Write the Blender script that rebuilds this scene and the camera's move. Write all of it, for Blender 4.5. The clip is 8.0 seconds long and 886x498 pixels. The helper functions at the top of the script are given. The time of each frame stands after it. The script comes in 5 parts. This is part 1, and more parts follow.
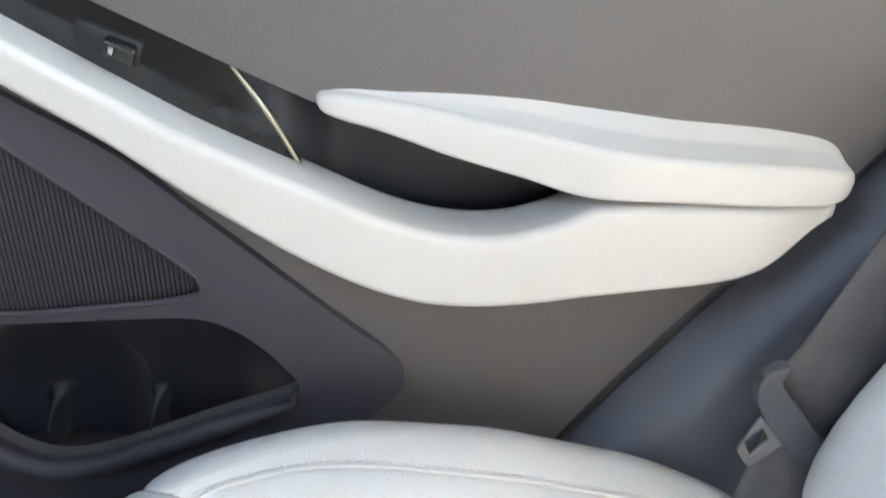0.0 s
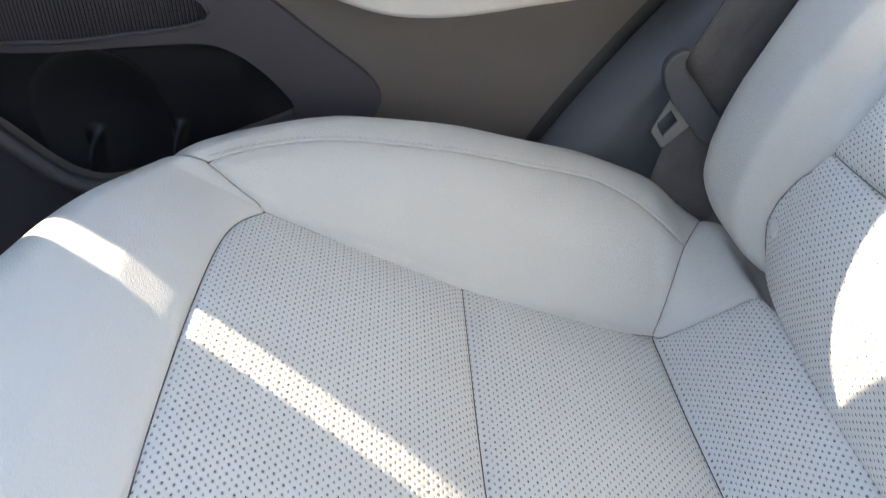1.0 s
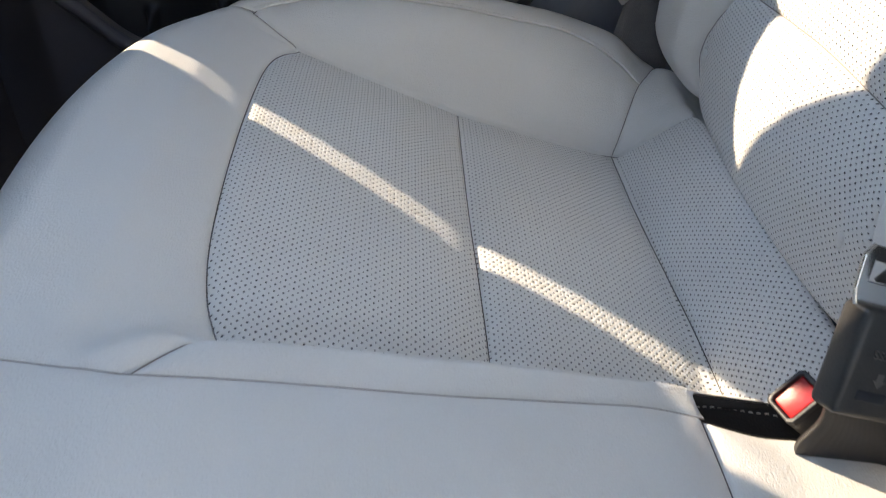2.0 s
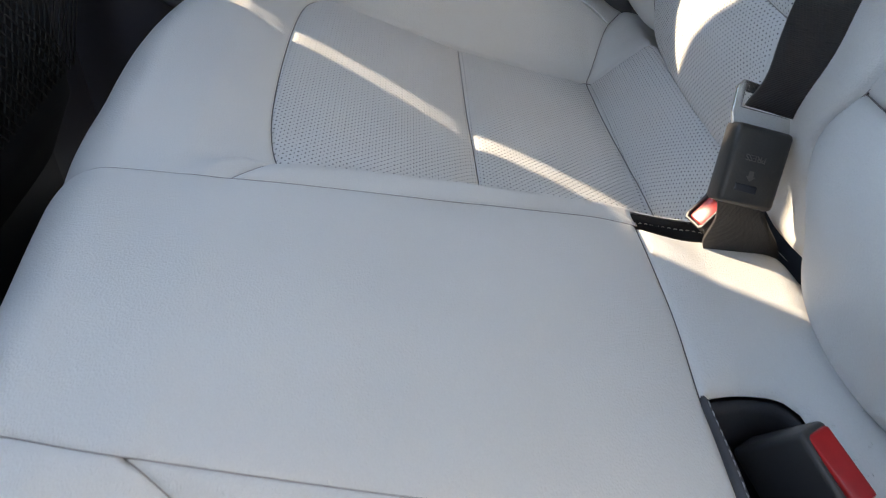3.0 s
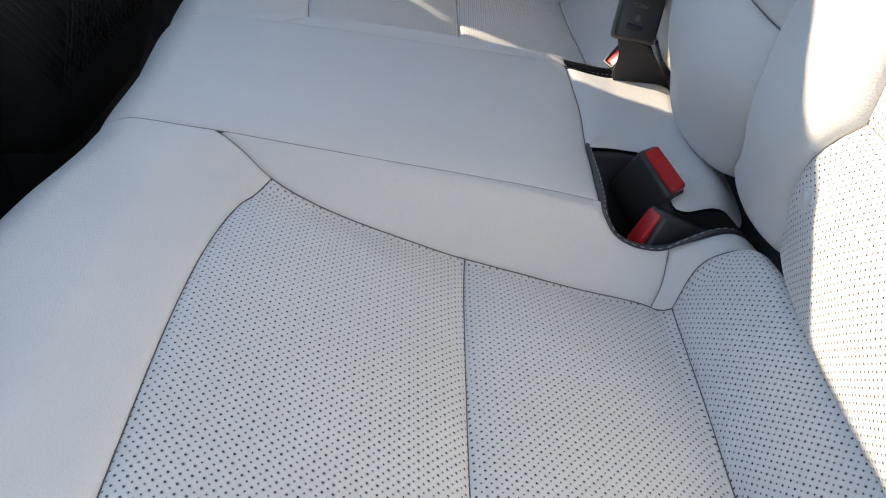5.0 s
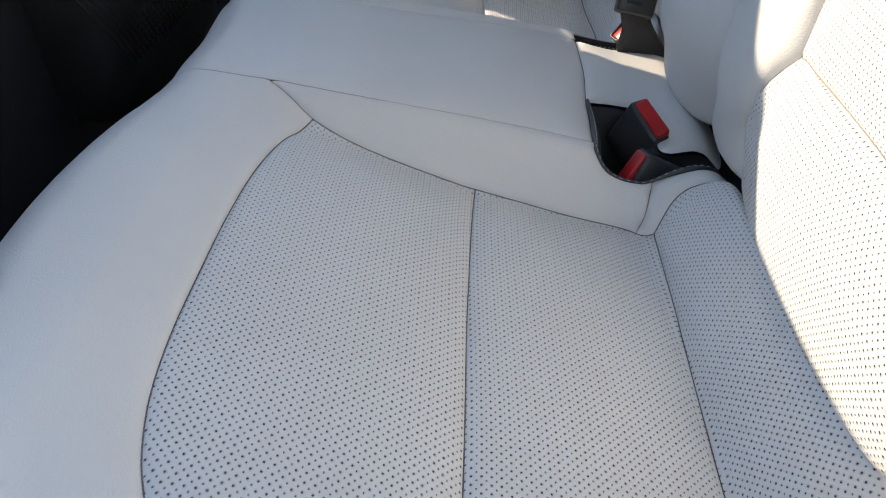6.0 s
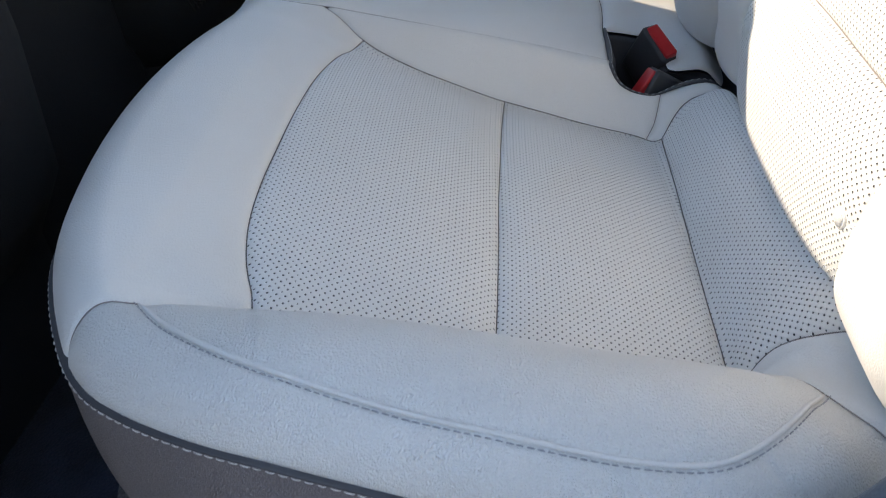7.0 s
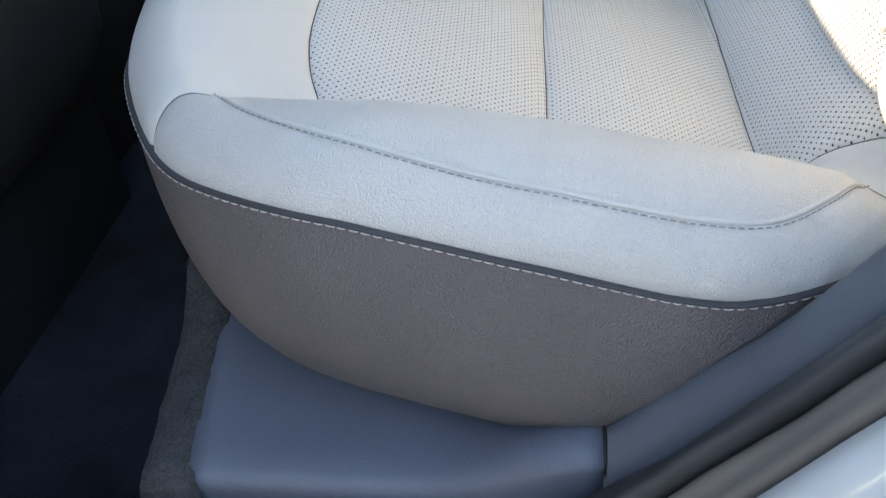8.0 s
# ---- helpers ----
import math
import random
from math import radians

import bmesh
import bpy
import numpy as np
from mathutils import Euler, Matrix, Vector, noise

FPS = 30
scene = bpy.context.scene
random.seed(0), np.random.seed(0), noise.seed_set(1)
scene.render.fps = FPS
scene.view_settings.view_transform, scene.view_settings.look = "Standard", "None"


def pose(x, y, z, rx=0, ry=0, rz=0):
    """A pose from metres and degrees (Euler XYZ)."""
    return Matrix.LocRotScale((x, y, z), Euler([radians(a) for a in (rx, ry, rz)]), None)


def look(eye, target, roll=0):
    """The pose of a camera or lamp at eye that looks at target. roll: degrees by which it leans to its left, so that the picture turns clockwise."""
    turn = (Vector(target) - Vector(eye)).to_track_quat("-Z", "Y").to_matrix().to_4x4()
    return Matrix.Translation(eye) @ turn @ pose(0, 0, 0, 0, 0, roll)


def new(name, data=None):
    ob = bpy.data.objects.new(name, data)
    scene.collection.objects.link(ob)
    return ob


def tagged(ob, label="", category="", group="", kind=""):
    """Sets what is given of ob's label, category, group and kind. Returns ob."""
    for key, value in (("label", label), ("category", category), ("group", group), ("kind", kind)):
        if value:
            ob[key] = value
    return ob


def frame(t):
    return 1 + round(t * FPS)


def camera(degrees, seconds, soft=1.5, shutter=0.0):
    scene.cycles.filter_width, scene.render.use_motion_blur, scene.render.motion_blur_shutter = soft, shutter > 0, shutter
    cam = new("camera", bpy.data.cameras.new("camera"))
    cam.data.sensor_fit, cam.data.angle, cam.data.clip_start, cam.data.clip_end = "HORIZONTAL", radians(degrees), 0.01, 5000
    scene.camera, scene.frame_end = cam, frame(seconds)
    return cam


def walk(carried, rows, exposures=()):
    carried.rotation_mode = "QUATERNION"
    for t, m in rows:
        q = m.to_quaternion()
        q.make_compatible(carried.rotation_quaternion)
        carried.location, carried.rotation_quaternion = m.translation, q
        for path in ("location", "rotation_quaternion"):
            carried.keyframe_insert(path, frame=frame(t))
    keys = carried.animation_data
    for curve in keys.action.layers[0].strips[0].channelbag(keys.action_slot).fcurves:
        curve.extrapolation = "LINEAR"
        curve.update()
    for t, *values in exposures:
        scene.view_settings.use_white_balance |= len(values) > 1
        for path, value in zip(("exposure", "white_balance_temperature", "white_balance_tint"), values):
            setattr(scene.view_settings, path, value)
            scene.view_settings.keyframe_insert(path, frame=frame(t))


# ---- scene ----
cam = camera(59.1, 8.0, soft=1.0, shutter=0.2)
PATH = [
    (0, (-0.084, 0.243, 0.792), (0.052, 2.022, -0.111), 4.2),
    (0.3, (-0.07, 0.195, 0.777), (0.05, 1.911, -0.244), 3.4),
    (0.5, (-0.063, 0.157, 0.76), (0.057, 1.849, -0.299), 3.0),
    (1, (-0.048, 0.06, 0.723), (0.053, 1.708, -0.406), 2.2),
    (1.5, (-0.041, -0.032, 0.711), (0.047, 1.566, -0.488), 1.7),
    (2, (-0.044, -0.139, 0.715), (0.027, 1.444, -0.506), 1.3),
    (2.2, (-0.049, -0.178, 0.715), (0.025, 1.394, -0.518), 1.1),
    (3.3, (-0.042, -0.398, 0.727), (-0.006, 1.206, -0.466), -0.7),
    (3.5, (-0.04, -0.433, 0.73), (-0.002, 1.168, -0.468), -0.7),
    (4, (-0.033, -0.532, 0.737), (-0.013, 1.075, -0.454), -1.4),
    (4.5, (-0.016, -0.599, 0.716), (-0.028, 1.011, -0.471), -1.8),
    (6, (0.035, -0.781, 0.712), (-0.131, 0.855, -0.426), -3.5),
    (6.5, (0.034, -0.863, 0.701), (-0.168, 0.777, -0.426), -4.2),
    (7, (0.032, -0.919, 0.699), (-0.19, 0.698, -0.456), -4.5),
    (7.5, (0.021, -0.964, 0.674), (-0.214, 0.609, -0.539), -4.8),
    (8, (0.005, -0.99, 0.66), (-0.238, 0.497, -0.654), -5.1),
]
SKY, SUN = 0.15, 1.3
EXPOSURES = [(0.0, 4.58, 8900, 11), (0.5, 4.26, 8800, 11), (1.0, 3.80, 8600, 12), (1.5, 3.24, 8500, 13), (2.0, 2.96, 8500, 13), (3.5, 2.95, 8550, 13), (4.5, 2.83, 8200, 13), (6.0, 2.47, 8100, 13), (7.0, 2.43, 7800, 12), (8.0, 2.98, 8700, 11)]
walk(cam, [(t, look(eye, target, roll)) for t, eye, target, roll in PATH], EXPOSURES)

# ---- light ----
SUN_WAY = Vector((1.0, -0.60, -0.62)).normalized()
world = bpy.data.worlds.new("sky")
scene.world = world
world.use_nodes = True
wn = world.node_tree.nodes
sky = wn.new("ShaderNodeTexSky")
sky.sky_type = "NISHITA"
sky.sun_disc = False
sky.dust_density = 0.0
sky.sun_elevation = math.asin(-SUN_WAY.z)
sky.sun_rotation = math.atan2(-SUN_WAY.x, -SUN_WAY.y)
wn["Background"].inputs["Strength"].default_value = SKY
world.node_tree.links.new(sky.outputs[0], wn["Background"].inputs["Color"])
sun_data = bpy.data.lights.new("sun", "SUN")
sun_data.energy, sun_data.angle, sun_data.color = SUN, radians(0.55), (1.0, 0.93, 0.82)
sun = new("sun", sun_data)
sun.matrix_world = look((0, 0, 5), Vector((0, 0, 5)) + SUN_WAY)


# ---- materials ----
def material(name, colour, rough=0.5, metal=0.0, vary=0.06, vary_scale=9.0, bump=0.0, bump_scale=400.0, bump_kind="noise",
             fine=0.0, fine_scale=900.0, specular=0.5, coat=0.0):
    """A procedural surface: colour mottled at a wide scale and at a fine one, with relief."""
    m = bpy.data.materials.new(name)
    m.use_nodes = True
    n, l = m.node_tree.nodes, m.node_tree.links
    p = n["Principled BSDF"]
    p.inputs["Roughness"].default_value = rough
    p.inputs["Metallic"].default_value = metal
    p.inputs["Specular IOR Level"].default_value = specular
    p.inputs["Coat Weight"].default_value = coat
    geo = n.new("ShaderNodeTexCoord")
    wide = n.new("ShaderNodeTexNoise")
    wide.inputs["Scale"].default_value = vary_scale
    wide.inputs["Detail"].default_value = 4.0
    l.new(geo.outputs["Object"], wide.inputs["Vector"])
    ramp = n.new("ShaderNodeMapRange")
    ramp.inputs["From Min"].default_value, ramp.inputs["From Max"].default_value = 0.3, 0.7
    ramp.inputs["To Min"].default_value, ramp.inputs["To Max"].default_value = 1 - vary, 1 + vary
    l.new(wide.outputs["Fac"], ramp.inputs["Value"])
    grain = n.new("ShaderNodeTexNoise")
    grain.inputs["Scale"].default_value = fine_scale
    grain.inputs["Detail"].default_value = 2.0
    l.new(geo.outputs["Object"], grain.inputs["Vector"])
    ramp2 = n.new("ShaderNodeMapRange")
    ramp2.inputs["From Min"].default_value, ramp2.inputs["From Max"].default_value = 0.3, 0.7
    ramp2.inputs["To Min"].default_value, ramp2.inputs["To Max"].default_value = 1 - fine, 1 + fine
    l.new(grain.outputs["Fac"], ramp2.inputs["Value"])
    times = n.new("ShaderNodeMath")
    times.operation = "MULTIPLY"
    l.new(ramp.outputs[0], times.inputs[0])
    l.new(ramp2.outputs[0], times.inputs[1])
    mix = n.new("ShaderNodeVectorMath")
    mix.operation = "SCALE"
    mix.inputs[0].default_value = colour
    l.new(times.outputs[0], mix.inputs["Scale"])
    l.new(mix.outputs[0], p.inputs["Base Color"])
    rr = n.new("ShaderNodeMapRange")
    rr.inputs["To Min"].default_value, rr.inputs["To Max"].default_value = max(0.02, rough - 0.06), min(1, rough + 0.06)
    l.new(wide.outputs["Fac"], rr.inputs["Value"])
    l.new(rr.outputs[0], p.inputs["Roughness"])
    if bump:
        if bump_kind == "leather":
            tex = n.new("ShaderNodeTexVoronoi")
            tex.feature = "SMOOTH_F1"
            tex.inputs["Scale"].default_value = bump_scale
            tex.inputs["Smoothness"].default_value = 0.6
            l.new(geo.outputs["Object"], tex.inputs["Vector"])
            low = n.new("ShaderNodeTexNoise")
            low.inputs["Scale"].default_value = bump_scale * 0.7
            low.inputs["Detail"].default_value = 4.0
            l.new(geo.outputs["Object"], low.inputs["Vector"])
            high = n.new("ShaderNodeMath")
            high.operation = "SUBTRACT"
            l.new(low.outputs["Fac"], high.inputs[0])
            l.new(tex.outputs["Distance"], high.inputs[1])
            height = high.outputs[0]
        else:
            tex = n.new("ShaderNodeTexNoise")
            tex.inputs["Scale"].default_value = bump_scale
            tex.inputs["Detail"].default_value = 5.0
            l.new(geo.outputs["Object"], tex.inputs["Vector"])
            height = tex.outputs["Fac"]
        b = n.new("ShaderNodeBump")
        b.inputs["Strength"].default_value = 1.0
        b.inputs["Distance"].default_value = bump
        l.new(height, b.inputs["Height"])
        l.new(b.outputs[0], p.inputs["Normal"])
    return m


def perforate(m, pitch_u, pitch_v, hole, small=0.72):
    """Rows of staggered punched holes, a large one and a small one in turn, over a leather, laid out by the metric UV map of the panel."""
    n, l = m.node_tree.nodes, m.node_tree.links
    p = n["Principled BSDF"]
    uv = n.new("ShaderNodeUVMap")
    uv.uv_map = "metres"
    reach = []
    for shift in (0.0, 0.5):
        scale = n.new("ShaderNodeVectorMath")
        scale.operation = "MULTIPLY_ADD"
        scale.inputs[1].default_value = (1 / pitch_u, 1 / pitch_v, 0)
        scale.inputs[2].default_value = (shift, shift, 0)
        l.new(uv.outputs[0], scale.inputs[0])
        frac = n.new("ShaderNodeVectorMath")
        frac.operation = "FRACTION"
        l.new(scale.outputs[0], frac.inputs[0])
        back = n.new("ShaderNodeVectorMath")
        back.operation = "MULTIPLY_ADD"
        back.inputs[1].default_value = (pitch_u, pitch_v, 0)
        back.inputs[2].default_value = (-pitch_u / 2, -pitch_v / 2, 0)
        l.new(frac.outputs[0], back.inputs[0])
        size = n.new("ShaderNodeVectorMath")
        size.operation = "LENGTH"
        l.new(back.outputs[0], size.inputs[0])
        sized = n.new("ShaderNodeMath")
        sized.operation = "DIVIDE"
        sized.inputs[1].default_value = 1.0 if shift else small
        l.new(size.outputs["Value"], sized.inputs[0])
        reach.append(sized.outputs[0])
    least = n.new("ShaderNodeMath")
    least.operation = "MINIMUM"
    l.new(reach[0], least.inputs[0])
    l.new(reach[1], least.inputs[1])
    mask = n.new("ShaderNodeMapRange")
    mask.interpolation_type = "SMOOTHSTEP"
    mask.inputs["From Min"].default_value, mask.inputs["From Max"].default_value = hole * 0.75, hole * 1.2
    l.new(least.outputs[0], mask.inputs["Value"])
    old = p.inputs["Base Color"].links[0].from_socket
    mix = n.new("ShaderNodeMix")
    mix.data_type = "RGBA"
    mix.inputs["A"].default_value = (0.035, 0.035, 0.04, 1)
    l.new(mask.outputs[0], mix.inputs["Factor"])
    l.new(old, mix.inputs["B"])
    l.new(mix.outputs["Result"], p.inputs["Base Color"])
    wide = n.new("ShaderNodeMapRange")
    wide.interpolation_type = "SMOOTHSTEP"
    wide.inputs["From Min"].default_value, wide.inputs["From Max"].default_value = hole * 0.6, hole * 2.2
    l.new(least.outputs[0], wide.inputs["Value"])
    b = n.new("ShaderNodeBump")
    b.inputs["Strength"].default_value = 1.0
    b.inputs["Distance"].default_value = 0.0005
    l.new(wide.outputs[0], b.inputs["Height"])
    if p.inputs["Normal"].links:
        l.new(p.inputs["Normal"].links[0].from_socket, b.inputs["Normal"])
    l.new(b.outputs[0], p.inputs["Normal"])
    return m


def weave(m, pitch, deep):
    """Fine woven ribs across a strap, laid out by its metric UV map."""
    n, l = m.node_tree.nodes, m.node_tree.links
    p = n["Principled BSDF"]
    uv = n.new("ShaderNodeUVMap")
    uv.uv_map = "metres"
    total = None
    for axis, step, gain in (("Y", pitch, 1.0), ("X", pitch * 2.2, 0.25)):
        wave = n.new("ShaderNodeTexWave")
        wave.bands_direction = axis
        wave.inputs["Scale"].default_value = 0.314 / step
        wave.inputs["Distortion"].default_value = 0.6
        l.new(uv.outputs[0], wave.inputs["Vector"])
        gained = n.new("ShaderNodeMath")
        gained.operation = "MULTIPLY"
        gained.inputs[1].default_value = gain
        l.new(wave.outputs["Fac"], gained.inputs[0])
        if total is None:
            total = gained.outputs[0]
        else:
            both = n.new("ShaderNodeMath")
            both.operation = "ADD"
            l.new(total, both.inputs[0])
            l.new(gained.outputs[0], both.inputs[1])
            total = both.outputs[0]
    b = n.new("ShaderNodeBump")
    b.inputs["Strength"].default_value = 1.0
    b.inputs["Distance"].default_value = deep
    l.new(total, b.inputs["Height"])
    l.new(p.inputs["Normal"].links[0].from_socket, b.inputs["Normal"])
    l.new(b.outputs[0], p.inputs["Normal"])
    return m


LEATHER_G = material("grained white leather", (0.72, 0.715, 0.70), 0.5, vary=0.035, vary_scale=9, bump=0.00085, bump_scale=900, bump_kind="leather", fine=0.03)
LEATHER = material("white leather", (0.72, 0.715, 0.70), 0.48, vary=0.03, vary_scale=7, bump=0.00026, bump_scale=850, bump_kind="leather", fine=0.02)
LEATHER_P = perforate(material("perforated white leather", (0.75, 0.745, 0.73), 0.5, vary=0.03, vary_scale=7, bump=0.0001, bump_scale=600, bump_kind="leather", fine=0.02), 0.0057, 0.0057, 0.00072)
SKIRT = material("taupe leather", (0.180, 0.160, 0.167), 0.46, vary=0.07, vary_scale=11, bump=0.0010, bump_scale=760, bump_kind="leather", fine=0.05)
SEAM = material("dark seam thread", (0.17, 0.158, 0.155), 0.9, vary=0.1)
SEAM_SOFT = material("brown-grey seam thread", (0.32, 0.29, 0.28), 0.9, vary=0.1)
HOUSING = material("charcoal buckle plastic", (0.046, 0.046, 0.049), 0.42, vary=0.1, vary_scale=30, bump=0.00012, bump_scale=900)
BEAD = material("charcoal piping", (0.062, 0.062, 0.070), 0.6, vary=0.1, bump=0.0002, bump_scale=900)
THREAD = material("pale thread", (0.66, 0.65, 0.63), 0.8, vary=0.1, vary_scale=300)
THREAD_G = material("grey thread", (0.35, 0.36, 0.38), 0.8, vary=0.1, vary_scale=300)
DOOR_GREY = material("warm grey vinyl", (0.140, 0.129, 0.125), 0.55, vary=0.05, vary_scale=6, bump=0.00016, bump_scale=520, bump_kind="leather", fine=0.04)
DARK = material("slate dark plastic", (0.073, 0.069, 0.085), 0.55, vary=0.06, vary_scale=8, bump=0.0002, bump_scale=700, fine=0.05)
DARKER = material("black plastic", (0.018, 0.019, 0.023), 0.5, vary=0.08, vary_scale=9, bump=0.00015, bump_scale=800)
GLOSS = material("black gloss trim", (0.02, 0.02, 0.02), 0.12, vary=0.1, vary_scale=20, coat=0.4)
ARM = material("white armrest vinyl", (0.70, 0.68, 0.65), 0.5, vary=0.02, vary_scale=6, bump=0.00005, bump_scale=600, bump_kind="leather", fine=0.02)
CHROME = material("brushed chrome", (0.75, 0.74, 0.72), 0.22, 1.0, vary=0.05, vary_scale=60, bump=0.00005, bump_scale=1500)
PALE_GOLD = material("satin pale gold", (0.42, 0.39, 0.29), 0.35, 0.7, vary=0.08, vary_scale=60, bump=0.00005, bump_scale=1500)
STEEL = material("worn steel", (0.36, 0.35, 0.34), 0.32, 0.8, vary=0.08, vary_scale=60, bump=0.00005, bump_scale=1500)
WEB_GREY = weave(material("worn grey webbing", (0.138, 0.131, 0.135), 0.6, vary=0.1, vary_scale=40, bump=0.0002, bump_scale=650, fine=0.12), 0.0011, 0.0002)
# Near black, so that shallow recesses carry their deep shade in the colour.
POCKET_DARK = material("navy black recess plastic, shade in colour", (0.014, 0.017, 0.025), 0.5, vary=0.1, vary_scale=12, bump=0.00015, bump_scale=700)
WEB = weave(material("black webbing", (0.028, 0.026, 0.027), 0.45, vary=0.1, vary_scale=40, bump=0.0002, bump_scale=650, fine=0.15), 0.0012, 0.0003)
SLOT = material("black slot cloth", (0.028, 0.027, 0.028), 0.7, vary=0.1, vary_scale=40, bump=0.0004, bump_scale=650, fine=0.15)
# Raised marks of the buckle, lighter than its housing.
EMBOSS = material("lighter raised plastic", (0.115, 0.11, 0.105), 0.5, vary=0.2, vary_scale=200)
WELL = material("charcoal well lining", (0.030, 0.031, 0.037), 0.7, vary=0.12, vary_scale=30, bump=0.0003, bump_scale=600, fine=0.1)
TONGUE = material("slate tongue plastic", (0.088, 0.094, 0.106), 0.45, vary=0.08, vary_scale=30, bump=0.0001, bump_scale=900)
PRESS = material("scuffed black buckle plastic", (0.040, 0.038, 0.037), 0.34, vary=0.18, vary_scale=45, bump=0.00012, bump_scale=500, fine=0.1)
RED = material("red button plastic", (0.50, 0.018, 0.022), 0.32, vary=0.08, vary_scale=60, bump=0.0001, bump_scale=300)
CARPET = material("charcoal carpet", (0.075, 0.076, 0.084), 0.95, vary=0.25, vary_scale=60, bump=0.004, bump_scale=350, fine=0.4, fine_scale=500)
MAT_NAVY = material("dark floor carpet", (0.012, 0.0175, 0.031), 0.95, vary=0.75, vary_scale=10, bump=0.003, bump_scale=300, fine=0.3, fine_scale=500)
PILLAR = material("slate pillar plastic", (0.155, 0.162, 0.188), 0.5, vary=0.06, vary_scale=10, bump=0.0002, bump_scale=600, fine=0.04)
TRIM = material("slate trim plastic", (0.130, 0.150, 0.184), 0.5, vary=0.06, vary_scale=10, bump=0.00025, bump_scale=600, bump_kind="leather", fine=0.04)
SILL = material("slate blue sill plastic", (0.150, 0.174, 0.230), 0.5, vary=0.06, vary_scale=10, bump=0.00025, bump_scale=600, bump_kind="leather", fine=0.04)
RUBBER = material("black rubber", (0.052, 0.056, 0.064), 0.55, vary=0.1, vary_scale=30, bump=0.0002, bump_scale=500)
PAINT = material("white car paint", (0.72, 0.74, 0.76), 0.25, vary=0.02, vary_scale=8, coat=0.6)
PLASTER = material("grey plaster", (0.24, 0.24, 0.245), 0.9, vary=0.12, vary_scale=2, bump=0.002, bump_scale=60)
LINER = material("pale headliner", (0.50, 0.49, 0.47), 0.9, vary=0.05, vary_scale=30, bump=0.0006, bump_scale=700)
FABRIC = material("dark seat cloth", (0.014, 0.015, 0.018), 0.85, vary=0.12, vary_scale=20, bump=0.0006, bump_scale=500, fine=0.2)
NET = material("black pocket net", (0.013, 0.013, 0.015), 0.7, vary=0.1, vary_scale=30)
FLANGE = material("brown-grey flange paint", (0.16, 0.145, 0.138), 0.45, vary=0.06, vary_scale=9, bump=0.0001, bump_scale=500)
GROUND = material("grey asphalt", (0.17, 0.167, 0.162), 0.9, vary=0.2, vary_scale=2, bump=0.004, bump_scale=90, fine=0.2, fine_scale=60)


# ---- mesh helpers ----
def thing(name, label, category, group="", kind=""):
    return tagged(new(name), label, category, group, kind)


def part(name, verts, faces, mat, parent=None, label="", uv=None, smooth=True):
    me = bpy.data.meshes.new(name)
    me.from_pydata([tuple(map(float, v)) for v in verts], [], faces)
    me.materials.append(mat)
    if uv is not None:
        layer = me.uv_layers.new(name="metres")
        idx = np.empty(len(me.loops), dtype=np.int32)
        me.loops.foreach_get("vertex_index", idx)
        layer.data.foreach_set("uv", np.asarray(uv, dtype=np.float32)[idx].ravel())
    if smooth:
        me.polygons.foreach_set("use_smooth", [True] * len(me.polygons))
    me.update()
    ob = new(name, me)
    if parent is not None:
        ob.parent = parent
    if label:
        ob["label"] = label
    return ob


def part_bm(name, bm, mat, parent=None, label="", smooth=True):
    bmesh.ops.recalc_face_normals(bm, faces=bm.faces)
    me = bpy.data.meshes.new(name)
    bm.to_mesh(me)
    bm.free()
    me.materials.append(mat)
    if smooth:
        me.polygons.foreach_set("use_smooth", [True] * len(me.polygons))
    ob = new(name, me)
    if parent is not None:
        ob.parent = parent
    if label:
        ob["label"] = label
    return ob


def spline(points, n=60):
    """A smooth curve through the points, evenly stepped."""
    p = np.array(points, float)
    if len(p) == 2:
        return p[0] + (p[1] - p[0]) * np.linspace(0, 1, n)[:, None]
    ext = np.vstack([2 * p[0] - p[1], p, 2 * p[-1] - p[-2]])
    out = []
    for i in range(1, len(ext) - 2):
        a, b, c, d = ext[i - 1 : i + 3]
        t = np.linspace(0, 1, 24, endpoint=False)[:, None]
        out.append(0.5 * (2 * b + (c - a) * t + (2 * a - 5 * b + 4 * c - d) * t**2 + (3 * b - a - 3 * c + d) * t**3))
    dense = np.vstack(out + [p[-1:]])
    return resample(dense, n)


def resample(dense, n):
    s = np.r_[0, np.cumsum(np.linalg.norm(np.diff(dense, axis=0), axis=1))]
    t = np.linspace(0, s[-1], n) if np.isscalar(n) else np.asarray(n) * s[-1]
    return np.stack([np.interp(t, s, dense[:, k]) for k in range(dense.shape[1])], 1)


def graded(n):
    """Steps from 0 to 1 that lie closer at both ends."""
    t = np.linspace(0, 1, n)
    return 0.35 * t + 0.65 * 0.5 * (1 - np.cos(np.pi * t))


def coons(c0, c1, d0, d1, nu, nv):
    """A patch between four plan curves: c0 and c1 run along u, d0 and d1 along v."""
    u, v = graded(nu), graded(nv)
    c0, c1, d0, d1 = resample(c0, u), resample(c1, u), resample(d0, v), resample(d1, v)
    U, V = u[:, None, None], v[None, :, None]
    ruled = (1 - V) * c0[:, None] + V * c1[:, None] + (1 - U) * d0[None] + U * d1[None]
    flat = (1 - U) * (1 - V) * c0[0] + U * (1 - V) * c0[-1] + (1 - U) * V * c1[0] + U * V * c1[-1]
    return ruled - flat


